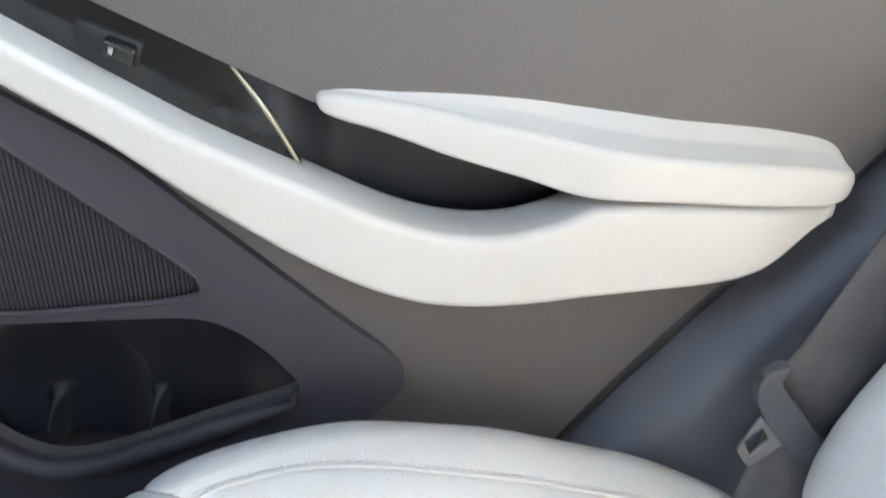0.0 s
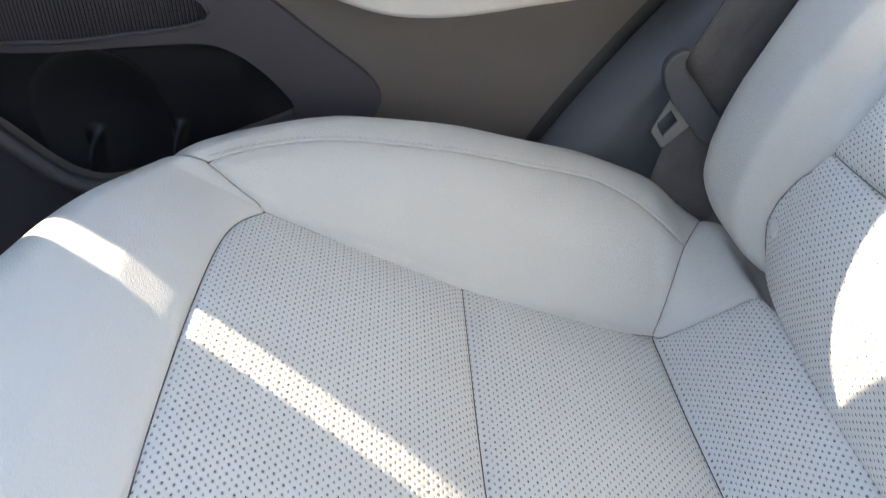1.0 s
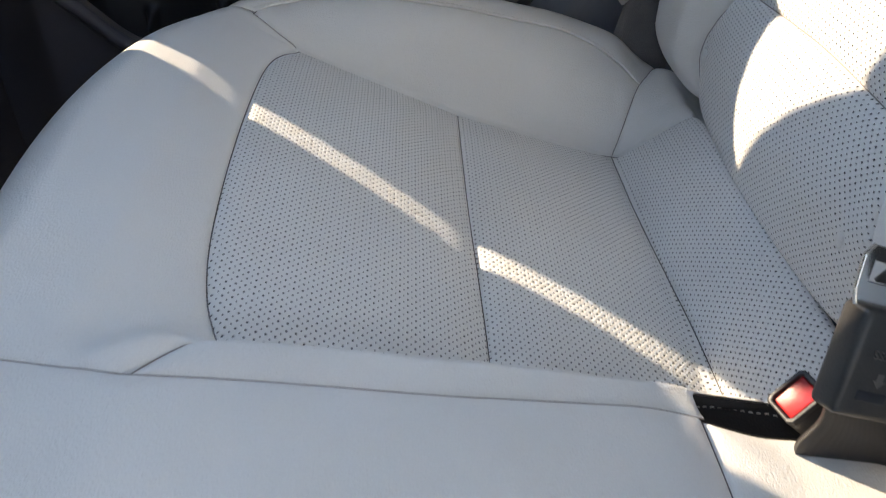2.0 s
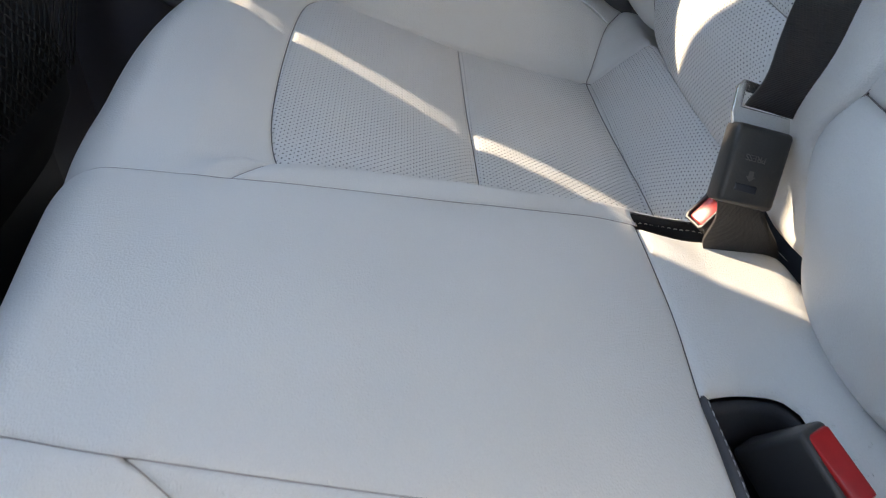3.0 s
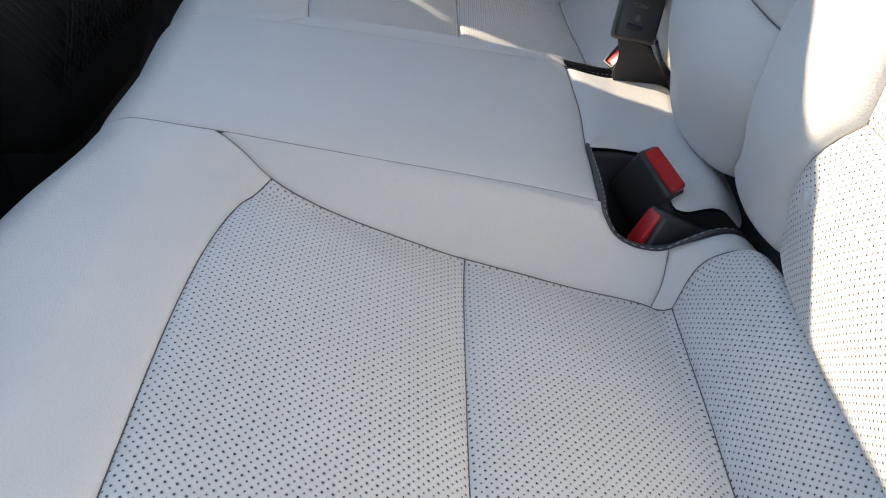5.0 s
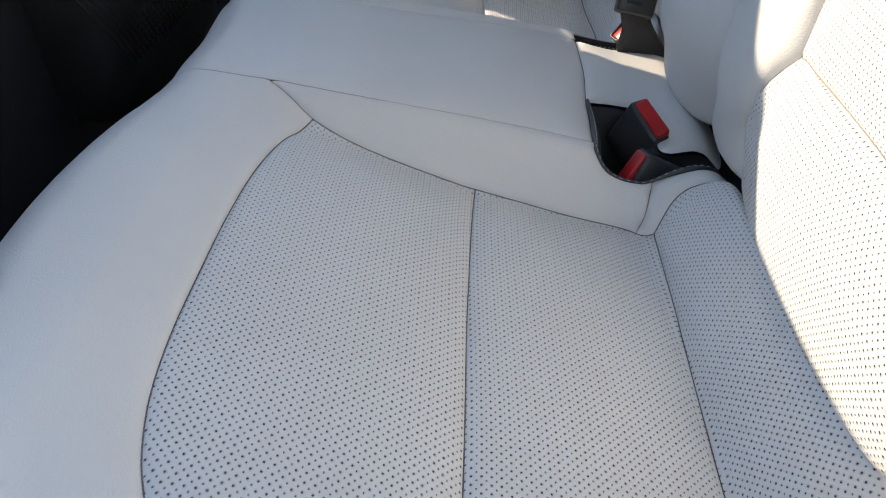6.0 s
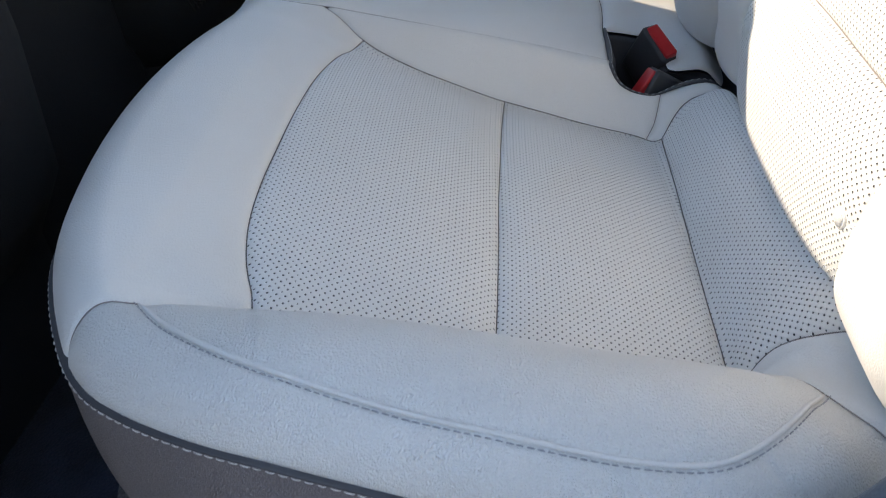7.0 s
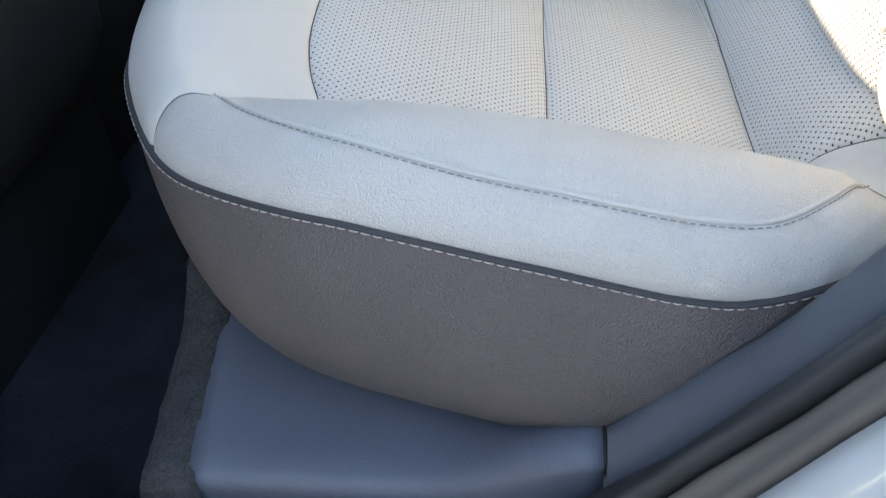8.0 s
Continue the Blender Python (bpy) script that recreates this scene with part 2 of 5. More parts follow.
def grid_faces(nu, nv, flip=False):
    i, j = np.meshgrid(np.arange(nu - 1), np.arange(nv - 1), indexing="ij")
    a = (i * nv + j).ravel()
    f = np.stack([a, a + nv, a + nv + 1, a + 1], 1)
    return (f[:, ::-1] if flip else f).tolist()


def near(points, line):
    """The distance of plan points from a polyline."""
    p = points.reshape(-1, 2)
    a, b = line[:-1], line[1:]
    ab = b - a
    t = ((p[:, None] - a) * ab).sum(-1) / np.maximum((ab**2).sum(-1), 1e-12)
    q = a + np.clip(t, 0, 1)[..., None] * ab
    return np.sqrt(((p[:, None] - q) ** 2).sum(-1)).min(1)


def tube(path, radius, sides=8, closed=False):
    """Vertices and faces of a round cord along a 3D path."""
    p = np.asarray(path, float)
    t = np.gradient(p, axis=0)
    t /= np.linalg.norm(t, axis=1)[:, None] + 1e-12
    up = np.array([0.13, 0.21, 0.97])
    a = np.cross(t, up)
    a /= np.linalg.norm(a, axis=1)[:, None] + 1e-12
    b = np.cross(t, a)
    ang = np.linspace(0, 2 * np.pi, sides, endpoint=False)
    r = np.broadcast_to(np.asarray(radius, float).reshape(-1, 1, 1), (len(p), 1, 1))
    v = p[:, None] + r * (np.cos(ang)[None, :, None] * a[:, None] + np.sin(ang)[None, :, None] * b[:, None])
    faces = []
    for i in range(len(p) - 1):
        for k in range(sides):
            k2 = (k + 1) % sides
            faces.append([i * sides + k, i * sides + k2, (i + 1) * sides + k2, (i + 1) * sides + k])
    faces.append(list(range(sides))[::-1])
    faces.append([(len(p) - 1) * sides + k for k in range(sides)])
    return v.reshape(-1, 3), faces


def join(pieces):
    verts, faces, n = [], [], 0
    for v, f in pieces:
        verts.append(np.asarray(v, float))
        faces += [[i + n for i in face] for face in f]
        n += len(v)
    return np.vstack(verts), faces


def loft(sections, closed=True, caps=True):
    """A skin over rings of equal count."""
    s = np.asarray(sections, float)
    m, k = s.shape[:2]
    faces = []
    for i in range(m - 1):
        for j in range(k if closed else k - 1):
            j2 = (j + 1) % k
            faces.append([i * k + j, i * k + j2, (i + 1) * k + j2, (i + 1) * k + j])
    if caps and closed:
        faces.append(list(range(k))[::-1])
        faces.append([(m - 1) * k + j for j in range(k)])
    return s.reshape(-1, 3), faces


def with_flats(ring):
    """A ring with points added close to both ends of each side, so that long sides shade flat."""
    p = np.asarray(ring, float)
    q = np.roll(p, -1, axis=0)
    return np.concatenate([(p + (q - p) * t)[:, None] for t in (0.0, 0.12, 0.5, 0.88)], 1).reshape(-1, 3)


def rounded_box(name, size, mat, parent, at=None, bevel=0.004, segments=3, label="", taper=None):
    """A bevelled block about its own middle, set by the matrix at."""
    bm = bmesh.new()
    bmesh.ops.create_cube(bm, size=1)
    for v in bm.verts:
        v.co = Vector((v.co.x * size[0], v.co.y * size[1], v.co.z * size[2]))
        if taper and v.co.z > 0:
            v.co.x *= taper
            v.co.y *= taper
    bmesh.ops.bevel(bm, geom=bm.edges[:], offset=bevel, segments=segments, profile=0.5, affect="EDGES")
    if at is not None:
        bmesh.ops.transform(bm, matrix=at, verts=bm.verts)
    ob = part_bm(name, bm, mat, parent, label)
    me = ob.data
    me.polygons.foreach_set("use_smooth", [True] * len(me.polygons))
    return ob


def sheet(name, outline, to3, thick, mat, parent=None, label="", holes=(), bevel=0.0):
    """A thick sheet: outline and holes are loops of (a, b); to3(a, b, d) gives the place at depth d."""
    bm = bmesh.new()
    loops = [outline, *holes]
    edges = []
    for loop in loops:
        vs = [bm.verts.new(to3(a, b, 0.0)) for a, b in loop]
        edges += [bm.edges.new((vs[i], vs[(i + 1) % len(vs)])) for i in range(len(vs))]
    bmesh.ops.triangle_fill(bm, use_beauty=True, use_dissolve=False, edges=edges)
    base = bm.faces[:]
    ret = bmesh.ops.extrude_face_region(bm, geom=base)
    moved = [g for g in ret["geom"] if isinstance(g, bmesh.types.BMVert)]
    way = Vector(to3(outline[0][0], outline[0][1], thick)) - Vector(to3(outline[0][0], outline[0][1], 0.0))
    for v in moved:
        v.co += way
    if bevel:
        rim = [e for e in bm.edges if len(e.link_faces) == 2 and e.calc_face_angle(0) > 1.0]
        bmesh.ops.bevel(bm, geom=rim, offset=bevel, segments=2, profile=0.5, affect="EDGES", clamp_overlap=True)
    return part_bm(name, bm, mat, parent, label, smooth=False)


def stitches(path, normals, length, gap, radius, lift=0.0):
    """Short raised threads along a 3D path."""
    p = np.asarray(path, float)
    s = np.r_[0, np.cumsum(np.linalg.norm(np.diff(p, axis=0), axis=1))]
    out, at = [], gap
    rnd = random.Random(5)
    while at + length < s[-1]:
        k = np.linspace(at, at + length * rnd.uniform(0.85, 1.1), 5)
        q = np.stack([np.interp(k, s, p[:, i]) for i in range(3)], 1)
        n = np.stack([np.interp(k, s, normals[:, i]) for i in range(3)], 1)
        arch = np.array([-0.5, 0.5, 0.8, 0.5, -0.5])[:, None] * radius
        out.append(tube(q + n * (arch + lift), [radius * 0.6, radius, radius, radius, radius * 0.6], 6))
        at += length + gap
    return join(out)


# ---- rear bench cushion ----
ROLL = 0.045
BEAD_AT = 0.069
HALF_ROLL = [(-0.256, 0.0), (-0.262, 0.12), (-0.274, 0.22), (-0.279, 0.35), (-0.270, 0.46), (-0.250, 0.540), (-0.207, 0.602), (-0.13, 0.638),
             (-0.03, 0.652), (0.05, 0.656), (0.10, 0.654), (0.145, 0.645), (0.185, 0.628), (0.220, 0.602), (0.246, 0.570), (0.262, 0.53), (0.268, 0.48)]
half = spline(HALF_ROLL, 260)
ROLL_LINE = np.vstack([half[::-1], half[1:] * (1, -1)])
_t = np.gradient(ROLL_LINE, axis=0)
_t /= np.linalg.norm(_t, axis=1)[:, None]
ROLL_OUT = np.stack([_t[:, 1], -_t[:, 0]], 1)
if ROLL_OUT[len(ROLL_OUT) // 2][0] > 0:
    ROLL_OUT = -ROLL_OUT


def curve1(xs, zs, blur=21):
    xs, zs = np.array(xs), np.array(zs)
    fine = np.linspace(xs[0], xs[-1], 400)
    z = np.interp(fine, xs, zs)
    k = np.hanning(blur)
    z = np.convolve(np.pad(z, blur // 2, mode="reflect", reflect_type="odd"), k / k.sum(), mode="valid")
    return lambda x: np.interp(x, fine, z)


SEAT_Z = curve1([-0.36, -0.28, -0.22, -0.15, 0.0, 0.10, 0.157, 0.19, 0.213, 0.222, 0.229, 0.245, 0.30], [0.452, 0.449, 0.438, 0.408, 0.352, 0.325, 0.311, 0.345, 0.3655, 0.368, 0.361, 0.335, 0.30], 9)
MID_Z = curve1([-0.36, -0.28, -0.18, 0.0, 0.115, 0.16, 0.212, 0.225, 0.24, 0.30], [0.455, 0.451, 0.442, 0.405, 0.378, 0.366, 0.362, 0.357, 0.338, 0.30], 13)
OUT_Z = curve1([-0.36, -0.28, -0.2, -0.1, 0.0, 0.1, 0.16, 0.19, 0.235, 0.30], [0.45, 0.447, 0.442, 0.442, 0.430, 0.411, 0.394, 0.376, 0.372, 0.38])


def smooth01(t):
    t = np.clip(t, 0, 1)
    return t * t * (3 - 2 * t)


def cushion_height(x, y):
    a = np.abs(y)
    inner = np.where(y > 0, 0.179 + 0.06 * (x + 0.142), 0.158 + 0.105 * (x + 0.142))
    width = np.where(y > 0, 0.03 + 0.03 * smooth01((-0.17 - x) / 0.05), 0.045)
    wm = smooth01((inner - a) / width)
    seam = 0.574 - 0.12 * (x + 0.152)
    late = smooth01((x + 0.1) / 0.2)
    t = np.clip((a - seam) / (0.085 + 0.022 * late), 0, 1)
    wo = 1 - (1 - t) ** (2.4 - 0.4 * late)
    back = smooth01((x - 0.165) / 0.05)
    behind = smooth01(((x - 0.157) - 0.60 * (a - 0.537)) / 0.045) * smooth01((a - 0.515) / 0.05)
    base = SEAT_Z(x)
    mid = (inner + seam) / 2
    crown = 0.006 * np.clip(1 - ((a - mid) / 0.19) ** 2, 0, 1)
    z = base + crown
    z = z + (MID_Z(x) - z) * wm
    z = z + (OUT_Z(x) - z) * wo * (1 - 0.35 * back)
    z = z + 0.0045 * smooth01((y - 0.56) / 0.06) * smooth01((0.08 - x) / 0.12) - 0.010 * behind
    return z


def cushion(points):
    """Places and normals on the cushion for unrolled plan points."""
    p = np.asarray(points, float).reshape(-1, 2)
    place, normal = np.empty((len(p), 3)), np.empty((len(p), 3))
    for s in range(0, len(p), 3000):
        q = p[s : s + 3000]
        d = ((q[:, None] - ROLL_LINE[None]) ** 2).sum(-1)
        k = d.argmin(1)
        foot, out = ROLL_LINE[k], ROLL_OUT[k]
        e = ((q - foot) * out).sum(1)
        along = (q - foot) - e[:, None] * out
        plan = np.where((e > 0)[:, None], foot + along, q)
        z = cushion_height(plan[:, 0], plan[:, 1])
        h = 1e-3
        gx = (cushion_height(plan[:, 0] + h, plan[:, 1]) - cushion_height(plan[:, 0] - h, plan[:, 1])) / (2 * h)
        gy = (cushion_height(plan[:, 0], plan[:, 1] + h) - cushion_height(plan[:, 0], plan[:, 1] - h)) / (2 * h)
        n = np.stack([-gx, -gy, np.ones_like(gx)], 1)
        n /= np.linalg.norm(n, axis=1)[:, None]
        th = np.clip(e / ROLL, 0, np.pi / 2)
        low = np.maximum(e - ROLL * np.pi / 2, 0)
        plan = plan + out * (ROLL * np.sin(th) * (e > 0))[:, None]
        z = z - ROLL * (1 - np.cos(th)) - low
        side = np.concatenate([out * np.sin(th)[:, None], np.cos(th)[:, None]], 1)
        plan[:, 0] += 0.011 * smooth01((-plan[:, 1] - 0.18) / 0.34) + 0.011 * smooth01((0.12 - plan[:, 1]) / 0.2) * smooth01((-0.20 - plan[:, 0]) / 0.07)
        plan[:, 0] += 0.007 * smooth01((plan[:, 1] - 0.16) / 0.1) * smooth01((-0.20 - plan[:, 0]) / 0.06)
        w = smooth01(e / 0.02)[:, None]
        n = n * (1 - w) + side * w
        n /= np.linalg.norm(n, axis=1)[:, None]
        place[s : s + 3000] = np.concatenate([plan, z[:, None]], 1)
        normal[s : s + 3000] = n
    return place, normal


def metric(plan, level):
    """Plan points turned into lengths on the leather."""
    if level:
        return np.stack([SEAT_ARC(plan[:, 0]), plan[:, 1]], 1)
    return np.stack([plan[:, 0], BACK_ARC(plan[:, 1])], 1)


def arc_length(curve, lo, hi):
    """The length along a height curve, as a function of its own coordinate."""
    x = np.linspace(lo, hi, 600)
    s = np.cumsum(np.sqrt(np.gradient(x) ** 2 + np.gradient(curve(x)) ** 2))
    return lambda q: np.interp(q, x, s)


SEAT_ARC = arc_length(SEAT_Z, -0.36, 0.30)


def soft_panel(name, surface, c0, c1, d0, d1, nu, nv, mat, parent, label="", seams=(1, 1, 1, 1), dip=0.0031, width=0.0024, crown=0.003, flip=False, creases=()):
    """A padded panel between four seams, its edges drawn down into them."""
    plan = coons(c0, c1, d0, d1, nu, nv)
    place, normal = surface(plan)
    off, least = np.zeros(len(place)), np.full(len(place), 1.0)
    for c, s in zip((c0, c1, d0, d1), seams):
        if s:
            d = near(plan, resample(c, 80))
            off = np.minimum(off, -s * dip * (np.exp(-d / width) + 0.9 * np.exp(-d / 0.017)))
            least = np.minimum(least, d)
    for line, deep, wide in creases:
        d = near(plan, np.array(line))
        off -= deep * np.exp(-((d / wide) ** 2))
    off += crown * (1 - np.exp(-least / 0.03)) if any(seams) else 0.0
    return part(name, place + normal * off[:, None], grid_faces(nu, nv, flip), mat, parent, label, uv=metric(plan.reshape(-1, 2), surface is cushion))


def bead_line(n=400):
    r = resample(np.hstack([ROLL_LINE, ROLL_OUT]), n)
    o = r[:, 2:] / np.linalg.norm(r[:, 2:], axis=1)[:, None]
    high = 0.018 * smooth01((np.abs(r[:, 1]) - 0.42) / 0.15) * np.clip((0.06 - r[:, 0]) / 0.26, 0, 1)
    high = high + 0.027 * smooth01((r[:, 0] - 0.08) / 0.09)
    return r[:, :2] + (BEAD_AT - high)[:, None] * o

CREASES = [([(0.036, -0.686), (0.036, -0.697), (0.039, -0.706), (0.040, -0.713)], 0.0011, 0.0016), ([(0.060, -0.688), (0.0653, -0.698), (0.0755, -0.711)], 0.0030, 0.0040),
           ([(0.067, -0.686), (0.073, -0.694), (0.081, -0.703)], 0.0024, 0.0034), ([(0.093, -0.686), (0.110, -0.693), (0.120, -0.700)], 0.0016, 0.0034), ([(-0.022, -0.694), (-0.019, -0.71)], 0.0010, 0.003),
           ([(0.128, -0.668), (0.143, -0.681), (0.150, -0.692)], 0.0014, 0.003), ([(0.020, -0.690), (0.023, -0.704), (0.022, -0.716)], 0.0007, 0.0022), ([(0.088, -0.690), (0.098, -0.704), (0.104, -0.716)], 0.0012, 0.003)]
bench = thing("rear_bench", "white leather rear bench with perforated panels and taupe skirt", "car seat")
BEAD_PLAN = bead_line(700)


def bead_between(a, b, n=90):
    """The stretch of the bead from the plan point nearest a to the one nearest b."""
    i = ((BEAD_PLAN - a) ** 2).sum(1).argmin()
    j = ((BEAD_PLAN - b) ** 2).sum(1).argmin()
    return resample(BEAD_PLAN[i : j + 1] if i < j else BEAD_PLAN[j : i + 1][::-1], n)


WELL_FRONT = [(0.116, -0.030), (0.116, -0.077), (0.115, -0.126), (0.114, -0.143), (0.121, -0.154), (0.136, -0.159), (0.155, -0.1605), (0.170, -0.160), (0.188, -0.156), (0.208, -0.148), (0.240, -0.140)]
WELL_BACK = [(0.116, -0.030), (0.142, -0.0215), (0.164, -0.0195), (0.175, -0.028), (0.179, -0.042), (0.178, -0.09), (0.1785, -0.113), (0.188, -0.117), (0.201, -0.112), (0.215, -0.1085), (0.240, -0.108)]
seam_lines, fold_lines, soft_lines = [], [], []
for side in (1, -1):
    f = np.array((1.0, side))
    flip = side < 0
    wide = 0.016 if side > 0 else 0.0
    # seams of one outer seat, in plan
    start = (-0.152, 0.573) if side > 0 else (-0.144, 0.572)
    outer = spline([start, (-0.08, 0.562), (0.0, 0.551), (0.08, 0.543), (0.155, 0.537)], 90) * f
    if side > 0:
        meet = (-0.144, 0.1625)
        front = spline([start, (-0.165, 0.552), (-0.173, 0.515), (-0.1755, 0.44), (-0.1745, 0.34), (-0.171, 0.26), (-0.165, 0.2146), (-0.157, 0.188), meet], 120)
        inner_all = spline([(-0.182, 0.122), (-0.164, 0.144), meet, (-0.12, 0.171), (-0.08, 0.177), (-0.04, 0.1815), (0.006, 0.187), (0.08, 0.1905), (0.162, 0.1926)], 160)
    else:
        meet = (-0.1413, 0.1415)
        front = spline([start, (-0.149, 0.554), (-0.159, 0.528), (-0.167, 0.492), (-0.1705, 0.446), (-0.1705, 0.389), (-0.1695, 0.317), (-0.1665, 0.241), (-0.160, 0.180), (-0.152, 0.156), meet], 120) * f
        inner_all = spline([(-0.182, 0.1145), (-0.1605, 0.1295), meet, (-0.1137, 0.1505), (-0.076, 0.1577), (-0.0217, 0.1645), (0.006, 0.1675), (0.0471, 0.172), (0.0924, 0.177), (0.143, 0.182), (0.162, 0.187)], 160) * f
    meets = ((inner_all - np.array(meet) * f) ** 2).sum(1).argmin()
    front[-1] = inner_all[meets]
    inner = inner_all[meets:]
    mid = spline([(0.0, 0.551), (0.0, 0.46), (0.001, 0.37), (0.004, 0.27), (0.006, 0.1675 if side < 0 else 0.187)], 70) * f
    rear = spline([(0.155, 0.537), (0.155, 0.45), (0.157, 0.36), (0.160, 0.27), (0.162, 0.187 + 0.35 * wide)], 70) * f
    bite_o = spline([(0.155, 0.537), (0.18, 0.528), (0.21, 0.520), (0.245, 0.516)], 40) * f
    if side < 0:
        bite_o = spline([(0.155, 0.537), (0.164, 0.525), (0.1765, 0.5185), (0.19, 0.5215), (0.2125, 0.5325), (0.245, 0.545)], 40) * f
    rear_out = 0.516 if side > 0 else 0.545
    bite_i = spline([(0.162, 0.187 + 0.35 * wide), (0.183, 0.174 + 0.2 * wide), (0.21, 0.17), (0.245, 0.168)], 40) * f
    back = spline([(0.245, rear_out), (0.245, 0.168)], 60) * f
    pipe = spline([(-0.197, 0.597), (-0.165, 0.626), (-0.11, 0.654), (-0.04, 0.672), (0.03, 0.680), (0.08, 0.681), (0.112, 0.674), (0.142, 0.650), (0.166, 0.620), (0.187, 0.590)], 160) * f
    if side > 0:
        pipe = spline([(-0.197, 0.597), (-0.177, 0.6085), (-0.138, 0.6205), (-0.091, 0.6245), (-0.027, 0.6265), (0.033, 0.6305), (0.077, 0.632), (0.116, 0.629), (0.144, 0.618), (0.161, 0.607), (0.187, 0.590)], 160)
    corner = spline([(0.187, 0.590), (0.172, 0.563), (0.155, 0.537)], 30) * f
    tuck = spline([(-0.197, 0.597), (-0.175, 0.583), start], 30) * f
    k = np.argmin(((outer - mid[0]) ** 2).sum(1))
    outer_a, outer_b = outer[: k + 1], outer[k:]
    k = np.argmin(((inner - mid[-1]) ** 2).sum(1))
    inner_a, inner_b = inner[: k + 1], inner[k:]
    # perforated seat panels
    soft_panel("front_seat_panel", cushion, front, mid, outer_a, inner_a, 100, 70, LEATHER_P, bench, "perforated white leather seat panel", crown=0.004, flip=flip)
    soft_panel("middle_seat_panel", cushion, mid, rear, outer_b, inner_b, 90, 60, LEATHER_P, bench, "perforated white leather seat panel", crown=0.004, flip=flip)
    soft_panel("rear_seat_panel", cushion, rear, back, bite_o, bite_i, 90, 40, LEATHER_P, bench, "perforated white leather panel rising to the backrest", seams=(1, 0, 1, 1), crown=0.004, flip=flip)
    # outer bolster, its rear corner and the rolled side
    soft_panel("side_bolster", cushion, pipe, outer, tuck, corner, 110, 50, LEATHER_G if side < 0 else LEATHER, bench, "smooth white leather side bolster", crown=0.005, flip=flip, seams=(0.3, 1, 1, 0.6))
    corner_all = np.vstack([corner[::-1] * f, spline([(0.187, 0.590), (0.204, 0.618), (0.224, 0.650)], 30)[1:]]) * f
    soft_panel("rear_corner_panel", cushion, corner_all, bite_o, np.repeat(corner_all[:1], 20, 0) + np.linspace(0, 1e-4, 20)[:, None], spline([(0.224, 0.650), (0.262, 0.595), (0.245, rear_out)], 40) * f, 60, 40, LEATHER, bench, "", seams=(0.6, 1, 0, 0), flip=flip)
    tuck_end = np.array((-0.262, 0.645)) * f
    low = bead_between(tuck_end, np.array((0.250, 0.678)) * f, 200)
    tuck_low = spline([np.array((-0.197, 0.597)), np.array((-0.222, 0.603)), np.array((-0.24, 0.618)), low[0] * f], 40) * f
    rear_low = spline([np.array((0.187, 0.590)), np.array((0.204, 0.618)), np.array((0.224, 0.650)), low[-1] * f], 40) * f
    soft_panel("side_panel", cushion, low, pipe, tuck_low[::-1], rear_low[::-1], 320, 44, LEATHER_G if side < 0 else LEATHER, bench, "smooth white leather cushion side", crown=0.003, flip=flip, seams=(0.25, 0.3, 0.6, 0.6), creases=CREASES if side < 0 else ())
    # front bolster of the outer seat
    join_front = np.array((-0.182, 0.122 if side > 0 else 0.1145))
    lead = np.vstack([spline([(-0.197, 0.597), (-0.175, 0.583), start], 20)[:-1], (front * f)[:-1], inner_all[meets::-1] * f]) * f
    split = spline([join_front, (-0.24, 0.106 + 1.4 * wide), (-0.29, 0.103 + 1.6 * wide), (-0.353, 0.102 + 1.7 * wide)], 60) * f
    nose = bead_between(low[0], split[-1], 140)
    soft_panel("front_bolster", cushion, lead, nose, tuck_low[:, :], split, 140, 60, LEATHER, bench, "smooth white leather front bolster", crown=0.002, flip=not flip, seams=(1, 0.25, 0.6, 0.5))
    # strip between the seat and the middle place
    if side > 0:
        strip = spline([(-0.182, 0.122), (-0.136, 0.127), (-0.08, 0.131), (-0.02, 0.135), (0.04, 0.142), (0.085, 0.147), (0.118, 0.145)], 90)
        slot_out = spline([(0.118, 0.145), (0.1165, 0.156), (0.119, 0.165), (0.140, 0.169), (0.166, 0.169)], 40)
        end = spline([(0.166, 0.169), (0.165, 0.180), inner[-1]], 20)
        soft_panel("inner_bolster", cushion, np.vstack([strip[:-1], slot_out]), inner_all, np.repeat([[-0.182, 0.122]], 20, 0) + np.linspace(0, 1e-4, 20)[:, None], end, 160, 40, LEATHER, bench, "", crown=0.003, seams=(0.5, 1, 0, 1))
        far_strip = strip
        far_split = split
        slot_rear = spline([(0.166, 0.169), (0.20, 0.158), (0.245, 0.146)], 40)
        soft_panel("rear_strip", cushion, slot_rear, bite_i, end, spline([(0.245, 0.146), (0.245, 0.168)], 20), 40, 24, LEATHER, bench, "", seams=(0, 1, 1, 0))
        soft_lines += [strip]
        seam_lines += [inner_all[meets:]]
        fold_lines += [inner_all[: meets + 1], end]
    else:
        strip = spline([(-0.182, -0.1145), (-0.10, -0.1195), (0.0, -0.1225), (0.06, -0.1225), (0.115, -0.126)], 90)
        well_f = spline(WELL_FRONT, 200)
        a = ((well_f - (0.115, -0.126)) ** 2).sum(1).argmin()
        b = ((well_f - (0.164, -0.1605)) ** 2).sum(1).argmin()
        notch = well_f[a : b + 1]
        cut = inner[((inner - (0.150, -0.186)) ** 2).sum(1).argmin()]
        inner_cut = np.vstack([inner_all[inner_all[:, 0] < cut[0] - 0.002], cut])
        end = spline([cut, (0.158, -0.174), notch[-1]], 20)
